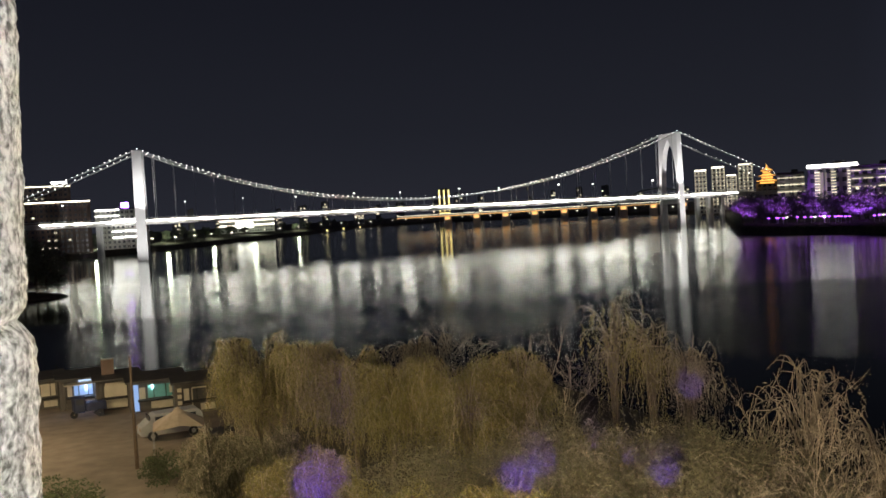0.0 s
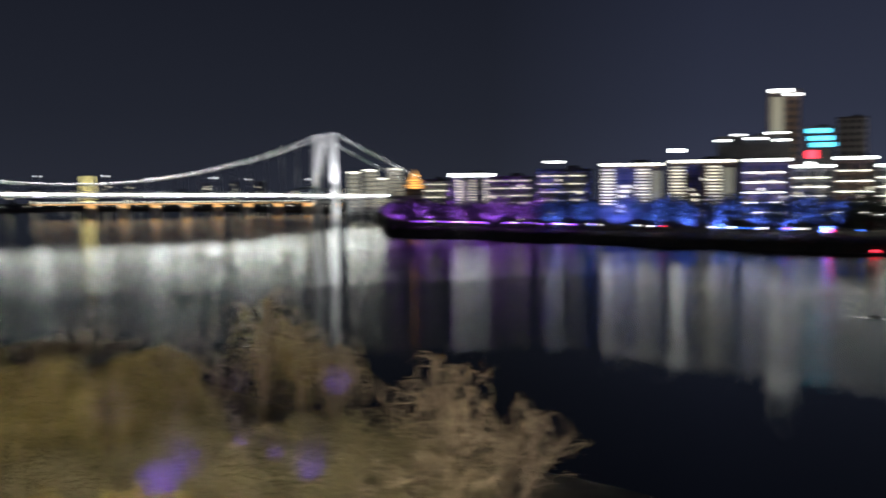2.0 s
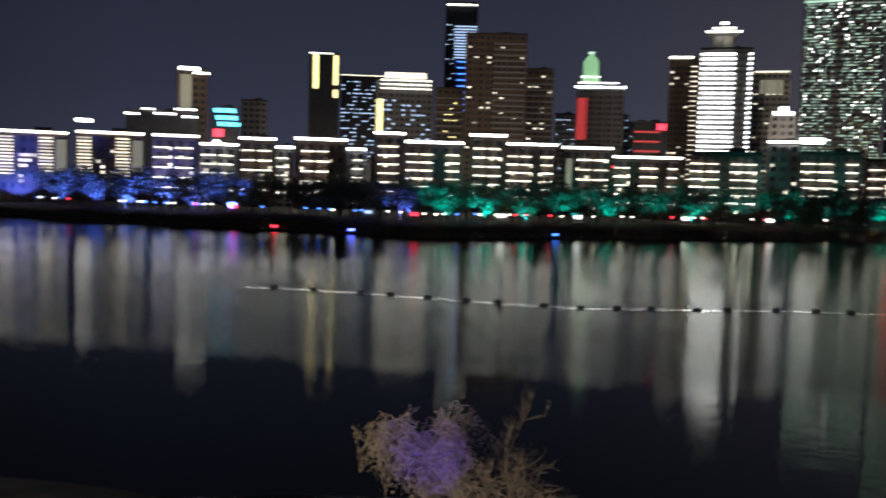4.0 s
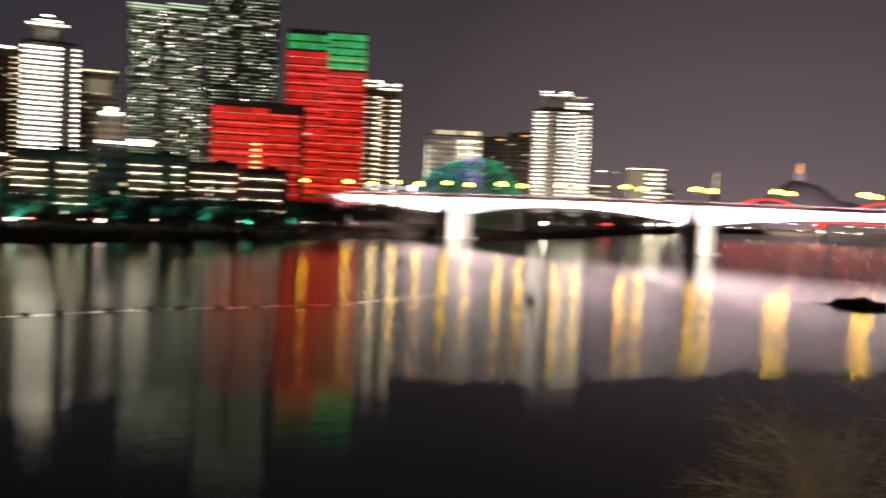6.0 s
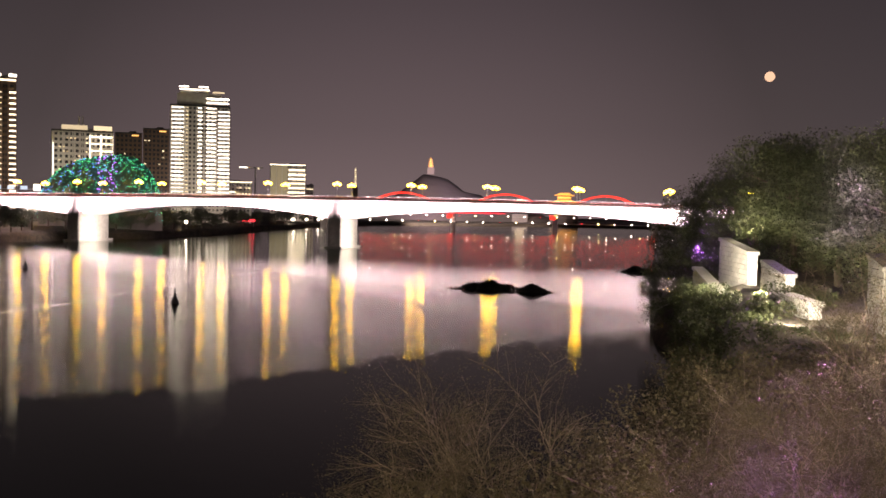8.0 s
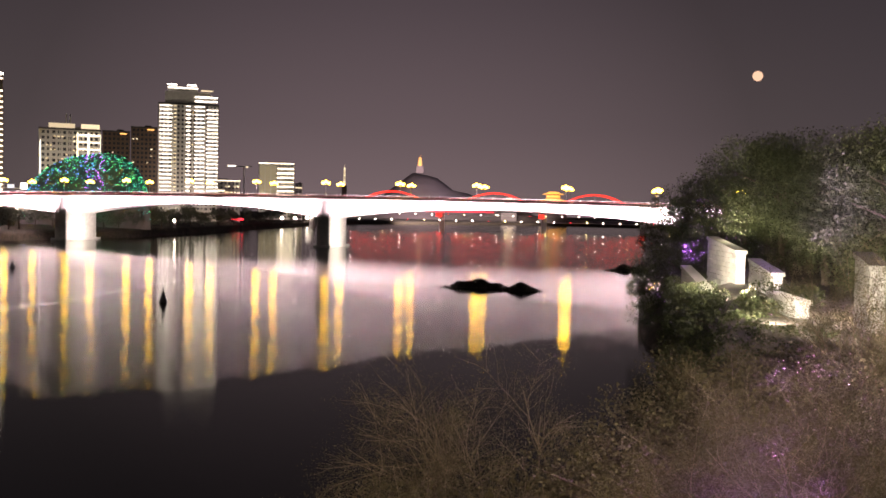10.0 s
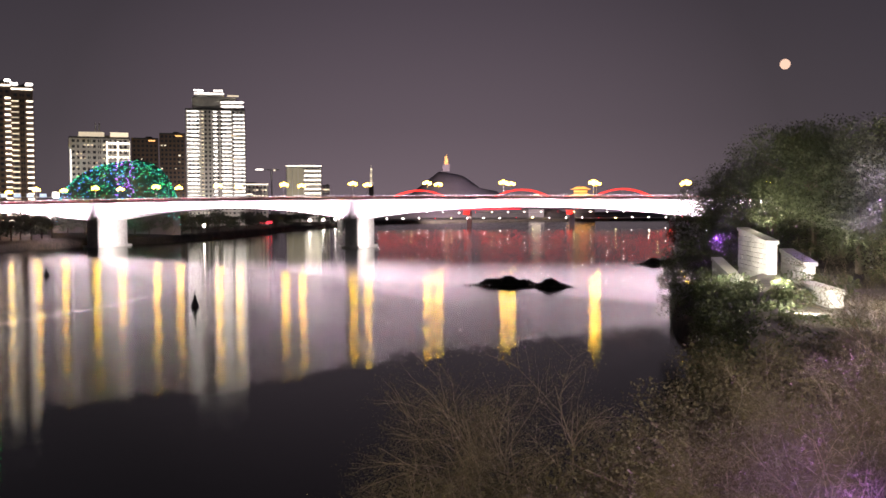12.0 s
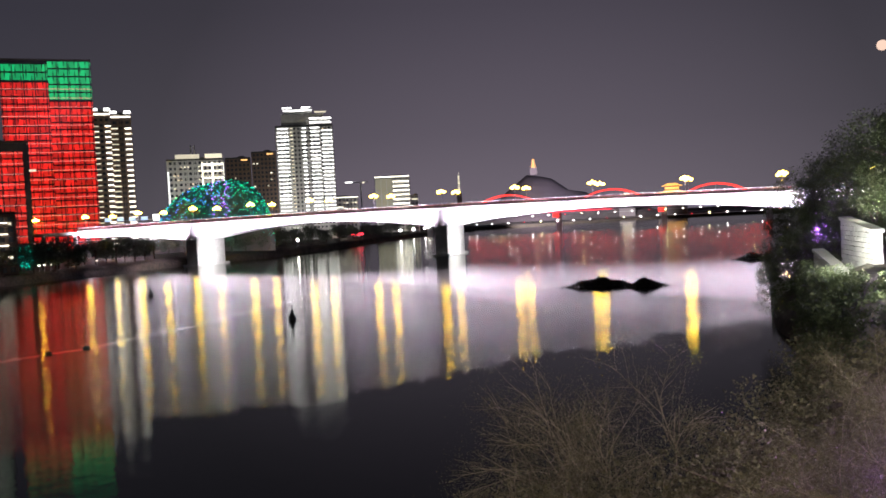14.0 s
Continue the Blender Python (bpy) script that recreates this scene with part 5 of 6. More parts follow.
def willow(height, spread, strands, mat, seed, label, leaf=0.12, leafs=26, group="willows below the wall", bare=0.0):
    """Arching boughs that fork into arching twigs, with short hanging strands of narrow leaves."""
    rng, nr = random.Random(seed), np.random.default_rng(seed)
    root = thing("willow", Matrix(), label, "tree", group)
    trunk = [tube([(0, 0, -0.3), (0.1, 0, height * 0.3), (-0.1, 0.1, height * 0.6)], [0.16, 0.12, 0.08], 6)]

    def arch(p, w, out, rise, fall, n):
        """Rises from p and bends over towards heading w."""
        run, wob = [], rng.uniform(-0.5, 0.5)
        for k in range(n):
            u = k / (n - 1)
            a = w + wob * u
            run.append(p + Vector((out * u * math.cos(a) + rng.gauss(0, 0.02), out * u * math.sin(a) + rng.gauss(0, 0.02), rise * math.sin(min(1.0, u / 0.62) * math.pi / 2) - fall * max(0.0, u - 0.62) ** 1.5)))
        return run

    runs = []
    nb = 14
    for i in range(nb):
        w = 2 * math.pi * i / nb + rng.uniform(-0.4, 0.4)
        z0 = height * rng.uniform(0.25, 0.6)
        main = arch(Vector((0, 0, z0)), w, spread * rng.uniform(0.3, 0.85), height * rng.uniform(0.76, 1.06) - z0, height * 0.3, 8)
        part("bough", joined("bough", [tube(main, [0.045 - 0.0052 * k for k in range(8)], 4)], M_BARK), root)
        runs.append(main)
        for j in range(4):
            b = main[rng.randrange(3, 7)]
            runs.append(arch(b, w + rng.gauss(0, 1.0), rng.uniform(0.3, 1.0), rng.uniform(-0.1, 0.45), rng.uniform(0.8, 2.4), 7))
    twigs = [tube(q, [0.014 - 0.0015 * k for k in range(len(q))], 3) for q in runs if len(q) == 7]
    pts = []
    for i in range(int(strands * 2.5)):
        b = runs[rng.randrange(len(runs))]
        k = rng.randrange(1, len(b) - 1)
        p = b[k].lerp(b[k + 1], rng.random()) + Vector((rng.gauss(0, 0.10), rng.gauss(0, 0.10), rng.gauss(0, 0.08)))
        ln = rng.uniform(0.35, 1.0) ** 1.5 * min(3.2, height * 0.5)
        sway = Vector((rng.gauss(0, 0.26), rng.gauss(0, 0.26), 0))
        curl = rng.uniform(0.05, 0.16)
        line = []
        for j in range(leafs):
            u = j / leafs
            if p.z - u * ln < 0.1:
                break
            line.append(p + sway * (math.sqrt(u + 0.02) * ln * 0.6) + Vector((math.cos(5 * u + i) * curl, math.sin(4 * u + i) * curl, -u * ln)))
        if len(line) > 3 and i % 3 == 0:
            some = line[::max(1, len(line) // 4)]
            twigs.append(tube(some, [0.008] * len(some), 3))
        if rng.random() >= bare:
            pts += [q + Vector((rng.gauss(0, 0.05), rng.gauss(0, 0.05), 0)) for q in line if rng.random() < 0.85]
    part("trunk", joined("trunk", trunk, M_BARK), root)
    tagged(part("twig", joined("twig", twigs, M_TWIG), root), kind="stuff")
    v, f = leaf_quads(np.array([tuple(q) for q in pts]), leaf, leaf * 0.26, nr, 1.1)
    part("crown", cloud_mesh("crown", v, f, mat), root)
    return root


def plant(tree, az, d, turn=0.0, sink=0.1, z=None, size=1.0):
    return copy_thing(tree, at_heading(az, d, (ground_z(az, d) if z is None else z) - sink) @ pose(0, 0, 0, 0, 0, turn) @ Matrix.Diagonal((size, size, size, 1)))


def settle(tree, az, d, turn=0.0, z=None):
    tree.matrix_basis = at_heading(az, d, (ground_z(az, d) if z is None else z) - 0.1) @ pose(0, 0, 0, 0, 0, turn)


# trees along the far bank, lit in colours from below
bank = [broadleaf("bank_tree", h, s, 1500, 0.8, M_LEAF_FAR, 100 + i, "leafy bank tree lit in colour from below", group="trees along the far bank")
        for i, (h, s) in enumerate(((12.0, 5.6), (10.0, 5.0), (13.5, 6.2), (9.0, 5.2)))]
r = random.Random(3)
a = 17.8
n_bank = 0
while a < 93:
    d = far_shore(a) + r.uniform(9, 24)
    src = bank[n_bank % 4]
    if n_bank < 4:
        settle(src, a, d, r.uniform(0, 360))
    else:
        plant(src, a, d, r.uniform(0, 360))
    n_bank += 1
    a += r.uniform(0.55, 1.15) * 330 / d
for a, rr in [(-23.8 + 0.75 * i, 22 + 14 * (i % 3)) for i in range(46)]:
    if a < 16:
        plant(bank[n_bank % 4], a, max(far_shore(a), far_shore(a + 0.4)) + rr, a * 40)
        n_bank += 1
for a in np.arange(93.5, 112, 0.9):
    plant(bank[n_bank % 4], a, far_shore(a) + 26 + 10 * (n_bank % 3), a * 50)
    n_bank += 1
for i, a in enumerate((75.6, 77.0, 78.1, 79.6, 82.4, 83.6, 84.6, 86.2, 87.3, 88.4)):
    plant(bank[i % 4], a, far_shore(a) + 2.5, a * 33, 0.2, None, 0.9 + 0.12 * (i % 3))
for i, a in enumerate(np.arange(95.5, 107.5, 0.8)):
    plant(bank[i % 4], a, far_shore(a) + 14 + 5 * (i % 2), a * 70, 0.2, None, 0.85 + 0.1 * (i % 3))
for i in range(34):
    a = 18.2 + i * (1.9 if i < 14 else 2.5)
    d = far_shore(a) + 7
    col = (0.42, 0.10, 1.0) if a < 27 else (0.10, 0.16, 1.0) if a < 55 else (0.03, 0.78, 0.66)
    if a < 86:
        q = polar(a, d, ground_z(a, d) + 0.8)
        lamp("SPOT", "tree_uplight", q, 20000 if a < 46 else 9000 if a < 60 else 5500, col, 0.5, q + heading(a) * 3 + Vector((0, 0, 4.6)), spot=96, blend=0.4)
# small lights along the far promenade
bollard_post = mesh_of("post", *tube([(0, 0, 0), (0, 0, 2.2)], [0.09, 0.07], 5), M_STEEL)
for gi, (mat, lab) in enumerate(((G_VIOLET, "promenade lamp with a violet head"), (G_BLUEDOT, "promenade lamp with a blue head"), (G_WARMWHITE, "promenade lamp with a warm white head"), (G_REDSIGN, "promenade lamp with a red head"))):
    head = mesh_of("lamp_head", *box_vf((0, 0, 2.5), (0.9, 0.5, 0.45)), mat)
    root = None
    for i in range((26, 16, 44, 8)[gi]):
        a = {0: r.uniform(17.9, 30), 1: r.uniform(26, 60), 2: r.uniform(20, 92), 3: r.uniform(30, 80)}[gi]
        d = far_shore(a) + r.uniform(4, 9)
        m = at_heading(a, d, ground_z(a, d) - 0.1)
        if root is None:
            root = thing("promenade_lamp", m, lab, "lamp", "promenade lamps")
            part("post", bollard_post, root)
            part("lamp_head", head, root)
        else:
            copy_thing(root, m)
for a, mat in ((51.2, G_BLUEWIN), (59.3, G_WHITE), (63.9, G_WHITE), (70.2, G_WARMWHITE), (74.9, G_WHITE), (43.2, G_REDSIGN), (54.0, G_REDSIGN)):
    d = far_shore(a) + 12
    k = thing("promenade_kiosk", at_heading(a, d, ground_z(a, d)), "small brightly lit kiosk on the promenade", "kiosk", "promenade kiosks")
    block("booth", M_WALL_GREY, k, (0, 0, 1.5), (3.6, 3.0, 3.0))
    block("lit_front", mat, k, (0, -1.55, 1.7), (2.2, 0.2, 0.9))
# lamps on the water's edge
for a, mat in ((50.2, G_BLUELIT), (62.6, G_BLUEDOT), (45.6, G_REDSIGN)):
    d = far_shore(a) - 3
    k = thing("pontoon", at_heading(a, d, 0), "small pontoon with a coloured lamp at the water edge", "pontoon")
    block("float", M_BLACK, k, (0, 0, 0.2), (8, 3, 0.8))
    block("lamp", mat, k, (0, -1.3, 1.3), (1.8, 0.3, 0.6))
far_lamps = None
for i in range(34):
    a = -21 + i * 1.05 + r.uniform(-0.3, 0.3)
    d = max(far_shore(a), far_shore(a + 0.3)) + r.uniform(8, 16)
    m = at_heading(a, d, ground_z(a, d))
    if far_lamps is None:
        far_lamps = thing("shore_lamp", m, "small white shore lamp on a post", "lamp", "shore lamps")
        part("post", mesh_of("post", *tube([(0, 0, 0), (0, 0, 5.0)], [0.14, 0.1], 5), M_STEEL), far_lamps)
        part("lamp_head", mesh_of("lamp_head", *box_vf((0, 0, 5.3), (2.0, 1.0, 0.9)), G_WARMWHITE), far_lamps)
    else:
        copy_thing(far_lamps, m)
for a in (-22.6, -20.2, -16.2, -13.6, -11.2, -8.6):
    d = max(far_shore(a), far_shore(a + 0.6)) + 10
    lamp("POINT", "shore_street_light", polar(a, d, 13.0), 8000, (0.92, 1.0, 0.66), 2.0)
for a in (-6.9, -5.9, -4.9):
    d = far_shore(a) * 0.82
    k = thing("channel_marker", at_heading(a, d, 0), "post in the water with a yellow lamp", "marker", "channel markers")
    block("post", M_STEEL, k, (0, 0, 2.5), (0.6, 0.6, 5.4))
    block("lamp", G_YELLOW, k, (0, -0.4, 4.6), (2.4, 0.5, 1.8))

# ---------------------------------------------------------------- the near bank
lamp("POINT", "quay_street_light", polar(-31, 36, 13.5), 7600, (1.0, 0.79, 0.42), 0.3)
lamp("POINT", "quay_street_light", polar(-1, 15, 11.4), 5900, (1.0, 0.77, 0.45), 0.3)
lamp("POINT", "quay_street_light", polar(21, 13, 10.8), 1100, (1.0, 0.84, 0.62), 0.3)
for a, d, p, z, wide in ((-8.4, 23.0, 3000, 8.6, 24), (-7.4, 23.4, 1600, 9.5, 14), (-6.4, 24.6, 900, 9.9, 9), (3.8, 22.6, 2000, 8.4, 22), (5.2, 22.6, 1100, 9.0, 20), (1.4, 23.0, 500, 9.6, 12),
                         (8.6, 23.6, 500, 9.8, 16), (12.6, 22.0, 700, 8.9, 24), (14.4, 28.4, 700, 9.8, 16), (10.6, 23.0, 450, 9.1, 14), (55.4, 18.2, 550, 9.9, 44)):
    lamp("SPOT", "garden_spotlight", polar(a, d, 9.6), p, (0.11, 0.035, 1.0), 0.04, polar(a, d + 4.0, z), spot=wide, blend=0.9)

OLIVE = "olive-yellow weeping willow with hanging strands"
GREY = "greyish half-bare weeping willow with thin strands"
for az, d, top, spread, n, mat, lab, seed, bare in (
        (-11.7, 42, 10.9, 2.3, 420, M_WILLOW, OLIVE, 1, 0), (-8.2, 41, 11.1, 2.1, 400, M_WILLOW, OLIVE, 2, 0), (-1.6, 46, 9.9, 2.6, 200, M_DRY, GREY, 3, 0.4),
        (-3.6, 33, 10.8, 2.4, 420, M_WILLOW, OLIVE, 4, 0), (0.9, 32, 10.8, 2.4, 420, M_WILLOW, OLIVE, 5, 0), (4.3, 34, 11.1, 2.2, 360, M_WILLOW, OLIVE, 6, 0),
        (9.9, 34, 12.4, 1.2, 34, M_WILLOW, OLIVE, 7, 0.1), (12.2, 33, 11.6, 1.2, 38, M_WILLOW, OLIVE, 8, 0.1), (14.3, 33, 10.7, 1.3, 90, M_DRY, GREY, 9, 0.2),
        (-9.6, 28, 9.0, 2.6, 380, M_WILLOW, OLIVE, 10, 0), (7.2, 27, 9.4, 2.5, 300, M_DRY, GREY, 11, 0.15), (12.2, 26, 8.9, 2.2, 260, M_DRY, GREY, 12, 0.2),
        (20.8, 28, 10.9, 2.2, 90, M_DRY, GREY, 13, 0.8), (24.8, 26, 10.1, 1.9, 70, M_DRY, GREY, 14, 0.75), (17.5, 25, 9.2, 2.0, 150, M_DRY, GREY, 15, 0.6),
        (55.2, 22, 10.3, 1.5, 140, M_DRY, GREY, 16, 0.2), (-14.2, 36, 8.2, 1.8, 220, M_OLIVE, OLIVE, 18, 0.1), (2.5, 24, 8.6, 2.2, 260, M_WILLOW, OLIVE, 19, 0.0),
        (-4.5, 25, 8.4, 2.2, 260, M_WILLOW, OLIVE, 20, 0.0), (31.5, 21, 8.6, 1.0, 60, M_WILLOW, OLIVE, 21, 0.2), (-12.6, 32, 8.8, 2.4, 320, M_OLIVE, OLIVE, 22, 0.0),
        (-5.8, 37, 10.4, 2.2, 320, M_WILLOW, OLIVE, 23, 0.0), (-15.5, 29, 6.9, 2.0, 200, M_OLIVE, OLIVE, 24, 0.0), (9.8, 28, 9.0, 2.0, 260, M_WILLOW, OLIVE, 25, 0.0)):
    g = ground_z(az, d)
    settle(willow(top - g, spread, n, mat, seed, lab, bare=bare), az, d, seed * 37)
for az, d, top, seed in ((6.4, 33, 11.2, 31), (18.4, 27, 10.6, 32), (21.4, 24, 11.0, 33), (24.6, 25, 10.6, 36), (58.6, 21, 9.9, 34), (61.0, 22, 10.2, 35), (-1.0, 45, 10.6, 37), (0.6, 45, 10.3, 38)):
    g = ground_z(az, d)
    settle(forked_bush(top - g, 1.1, 5, M_DRY, seed, "tall bare sapling with thin grey branches", 0.05, 900, scatter=0.05, thick=0.028, flat=0.2), az, d, seed)

brush = forked_bush(3.4, 2.0, 9, M_OLIVE, 41, "dense brown dry brush with fine twigs", 0.08, 15000, scatter=0.18, wood=M_BARK)
settle(brush, 6.0, 26.5, 0)
for i, (az, d, sink) in enumerate(((11.0, 25, 0.6), (16.0, 25, 0.4), (20.2, 25, 0.9), (-1.5, 27, 0.6), (13.6, 28.5, 0.3))):
    plant(brush, az, d, 67 * i, sink)

# paved lot with kiosks
lotv = [polar(a, q, ground_z(a, q) + 0.04) for a in range(-44, -9, 2) for q in (38, 46, 54, 62, 68, 73, 78)]
lotf = [(7 * i + k, 7 * i + k + 1, 7 * i + 8 + k, 7 * i + 7 + k) for i in range(17) for k in range(6)]
thing("pavement", Matrix(), "worn brown paved parking lot by the river", "pavement", kind="structure", data=mesh_of("pavement", lotv, lotf, M_LOT, True))
lamp("POINT", "lot_street_light", polar(-29, 62, 11.5), 2600, (1.0, 0.74, 0.45), 0.3)


M_SHUTTER = surface("cream_shutter", (0.45, 0.40, 0.30), (0.62, 0.56, 0.44), 3.0, 0.6, 0.2)
M_STALLWALL = surface("weathered_board", (0.05, 0.045, 0.04), (0.15, 0.135, 0.12), 2.0, 0.85, 0.4)


def stall(az, d, w, h, lit, label, sign=None, sill=M_BLACK):
    k = thing("kiosk", at_heading(az, d, 3.05) @ pose(0, 0, 0, 0, 0, 4), label, "kiosk", "kiosks on the quay")
    for at, size in (((0, 2.6, h / 2), (w, 0.12, h)), ((-w / 2 + 0.06, 1.3, h / 2), (0.12, 2.46, h)), ((w / 2 - 0.06, 1.3, h / 2), (0.12, 2.46, h)),
                     ((0, 0.05, h * 0.92), (w * 0.72, 0.1, h * 0.16)), ((-w * 0.42, 0.05, h * 0.5), (w * 0.12, 0.1, h)), ((w * 0.42, 0.05, h * 0.5), (w * 0.12, 0.1, h))):
        block("wall_panel", M_STALLWALL, k, at, size, bevel=0.0)
    rv = [Vector((-w / 2 - 0.25, -0.7, h - 0.1)), Vector((w / 2 + 0.25, -0.7, h - 0.1)), Vector((w / 2 + 0.25, 2.8, h + 0.12)), Vector((-w / 2 - 0.25, 2.8, h + 0.12))]
    rv += [q + Vector((0, 0, 0.14)) for q in rv]
    part("roof", mesh_of("roof", rv, [(3, 2, 1, 0), (4, 5, 6, 7), (0, 1, 5, 4), (1, 2, 6, 5), (2, 3, 7, 6), (3, 0, 4, 7)], M_ROOF), k)
    block("counter", sill, k, (0, -0.25, h * 0.38), (w * 0.7, 0.7, 0.1))
    block("front_panel", M_STALLWALL, k, (0, 0.06, h * 0.18), (w * 0.7, 0.08, h * 0.34))
    block("shutter", M_STALLWALL, k, (0, 0.14, h * 0.62), (w * 0.70, 0.06, h * 0.46))
    block("window_pane", lit, k, (w * 0.06, 0.07, h * 0.62), (w * 0.44, 0.06, h * 0.40))
    block("poster", M_SHUTTER, k, (-w * 0.26, 0.05, h * 0.55), (w * 0.11, 0.04, h * 0.42))
    block("poster", M_SHUTTER, k, (w * 0.16, -0.01, h * 0.17), (w * 0.30, 0.04, h * 0.20))
    for x in (-0.05, 0.17):
        block("window_bar", M_BLACK, k, (w * x, 0.02, h * 0.62), (0.05, 0.05, h * 0.42))
    if sign:
        block("sign", sign, k, (w * 0.2, -0.02, h * 0.92), (w * 0.5, 0.06, h * 0.12))
    return k


G_STALL = glow("stall_light", (0.35, 0.55, 1.0), 0.5)
M_TEALBOARD = surface("teal_board", (0.10, 0.30, 0.28), (0.16, 0.42, 0.38), 2.0, 0.7, 0.1)
k = stall(-23.5, 77, 3.2, 2.3, M_SHUTTER, "dim brown kiosk with a cream roller shutter", None)
k = stall(-21.5, 75.5, 3.0, 2.35, G_STALL, "kiosk lit blue inside with an open front", G_BLUEWIN)
block("awning", M_SHUTTER, k, (0, -0.6, 1.95), (2.4, 1.1, 0.08), label="cream awning")
k = stall(-19.5, 73.5, 3.1, 2.3, M_SHUTTER, "brown kiosk with a closed cream shutter", None)
block("door_panel", M_SHUTTER, k, (-0.15, -0.03, 1.05), (1.5, 0.06, 1.9))
block("door_panel", M_SHUTTER, k, (0.95, -0.03, 1.0), (0.5, 0.06, 1.7))
k = stall(-17.4, 71, 3.8, 2.3, M_TEALBOARD, "kiosk with a teal sign board and posters", None)
block("lit_door", G_STALL, k, (-1.5, -0.03, 1.05), (0.5, 0.06, 1.9), label="door lit blue from inside")
block("poster", M_SHUTTER, k, (1.25, -0.04, 1.5), (0.7, 0.04, 0.6))
block("poster", M_SHUTTER, k, (1.3, -0.04, 0.75), (0.6, 0.04, 0.5))
block("poster", M_SHUTTER, k, (0.3, -0.32, 0.5), (1.5, 0.04, 0.5))
k = stall(-15.0, 68.5, 3.4, 2.3, M_ROOF, "dark closed kiosk with a flat roof", None)
for z in (0.8, 1.25, 1.7):
    block("poster", M_SHUTTER, k, (-1.35, -0.04, z), (0.3, 0.04, 0.26))
block("door_frame", M_SHUTTER, k, (0.0, -0.03, 1.78), (1.0, 0.06, 0.1))
block("door_frame", M_SHUTTER, k, (-0.5, -0.03, 0.95), (0.08, 0.06, 1.6))
M_CART = surface("dark_blue_paint", (0.02, 0.025, 0.05), (0.04, 0.05, 0.10), 2.0, 0.5, 0.1)
cart = thing("cargo_tricycle", at_heading(-21.2, 71.5, 3.08) @ pose(0, 0, 0, 0, 0, 12), "dark blue cargo tricycle with a boxy cab", "tricycle")
block("cargo_box", M_CART, cart, (0.5, 0, 0.75), (1.4, 1.0, 0.6), bevel=0.05)
block("cab", M_CART, cart, (-0.6, 0, 0.95), (0.8, 0.9, 1.1), bevel=0.12)
block("window_pane", M_WALL_DARK, cart, (-0.6, -0.46, 1.2), (0.5, 0.04, 0.4))
for x, y in ((-0.95, 0.0), (0.7, -0.5), (0.7, 0.5)):
    part("wheel", joined("wheel", [lathe([(0.05, -0.05), (0.24, -0.06), (0.27, 0), (0.24, 0.06), (0.05, 0.05)], 12)], M_BLACK), cart, Matrix.Translation((x, y, 0.27)) @ pose(0, 0, 0, 90, 0, 0))
lamp("POINT", "stall_lamp", polar(-21.2, 75.5, 4.6), 30, (0.5, 0.6, 1.0), 0.1)
lamp("POINT", "stall_lamp", polar(-17.6, 71, 4.8), 26, (0.8, 0.95, 1.0), 0.1)
tank = thing("water_tank", at_heading(-20.0, 75, 5.4), "square tank on the kiosk roof", "tank")
part("tank_body", mesh_of("tank_body", *box_vf((0, 0, 0.6), (0.9, 0.9, 1.2)), M_WALL_BROWN), tank)
pole = thing("utility_pole", at_heading(-18.76, 54, 3.0), "dark wooden utility pole in the lot", "pole")
part("shaft", mesh_of("shaft", *tube([(0, 0, -0.3), (0, 0, 3), (0, 0, 6.3)], [0.11, 0.09, 0.06], 8), M_RUST), pole)


def van(m):
    root = thing("minivan", m, "pale grey minivan parked under a canopy", "car")
    prof = [(-2.1, 0.35), (-2.1, 0.95), (-1.75, 1.05), (-1.15, 1.72), (1.75, 1.78), (2.05, 1.5), (2.1, 0.35)]
    v = [Vector((x, y * (0.80 if z > 1.3 else 0.86), z)) for y in (-1, 1) for x, z in prof]
    n = len(prof)
    f = [(i, (i + 1) % n, n + (i + 1) % n, n + i) for i in range(n)] + [tuple(range(n))[::-1], tuple(range(n, 2 * n))]
    bm = bmesh.new()
    vs = [bm.verts.new(q) for q in v]
    for q in f:
        bm.faces.new([vs[i] for i in q])
    bmesh.ops.bevel(bm, geom=bm.edges[:], offset=0.07, segments=2, affect="EDGES")
    part("body", done(bm, "body", M_CAR), root)
    for x, w in ((-0.75, 0.75), (0.2, 0.85), (1.2, 0.8)):
        block("side_window", M_WALL_DARK, root, (x, -0.84, 1.36), (w, 0.05, 0.45))
    block("windscreen", M_WALL_DARK, root, (-1.46, 0, 1.4), (0.08, 1.4, 0.5))
    wheel = joined("tyre", [lathe([(0.16, -0.11), (0.31, -0.11), (0.33, 0), (0.31, 0.11), (0.16, 0.11)], 14)], M_BLACK)
    for x in (-1.35, 1.35):
        for y in (-0.84, 0.84):
            t = part("wheel", wheel, root, Matrix.Translation((x, y, 0.33)) @ pose(0, 0, 0, 90, 0, 0))
            part("rim", joined("rim", [lathe([(0.02, -0.09), (0.17, -0.1), (0.17, 0.1), (0.02, 0.09)], 10)], M_STEEL), t)
    for y in (-0.6, 0.6):
        block("headlight", M_CANVAS, root, (-2.1, y, 0.8), (0.08, 0.3, 0.16))


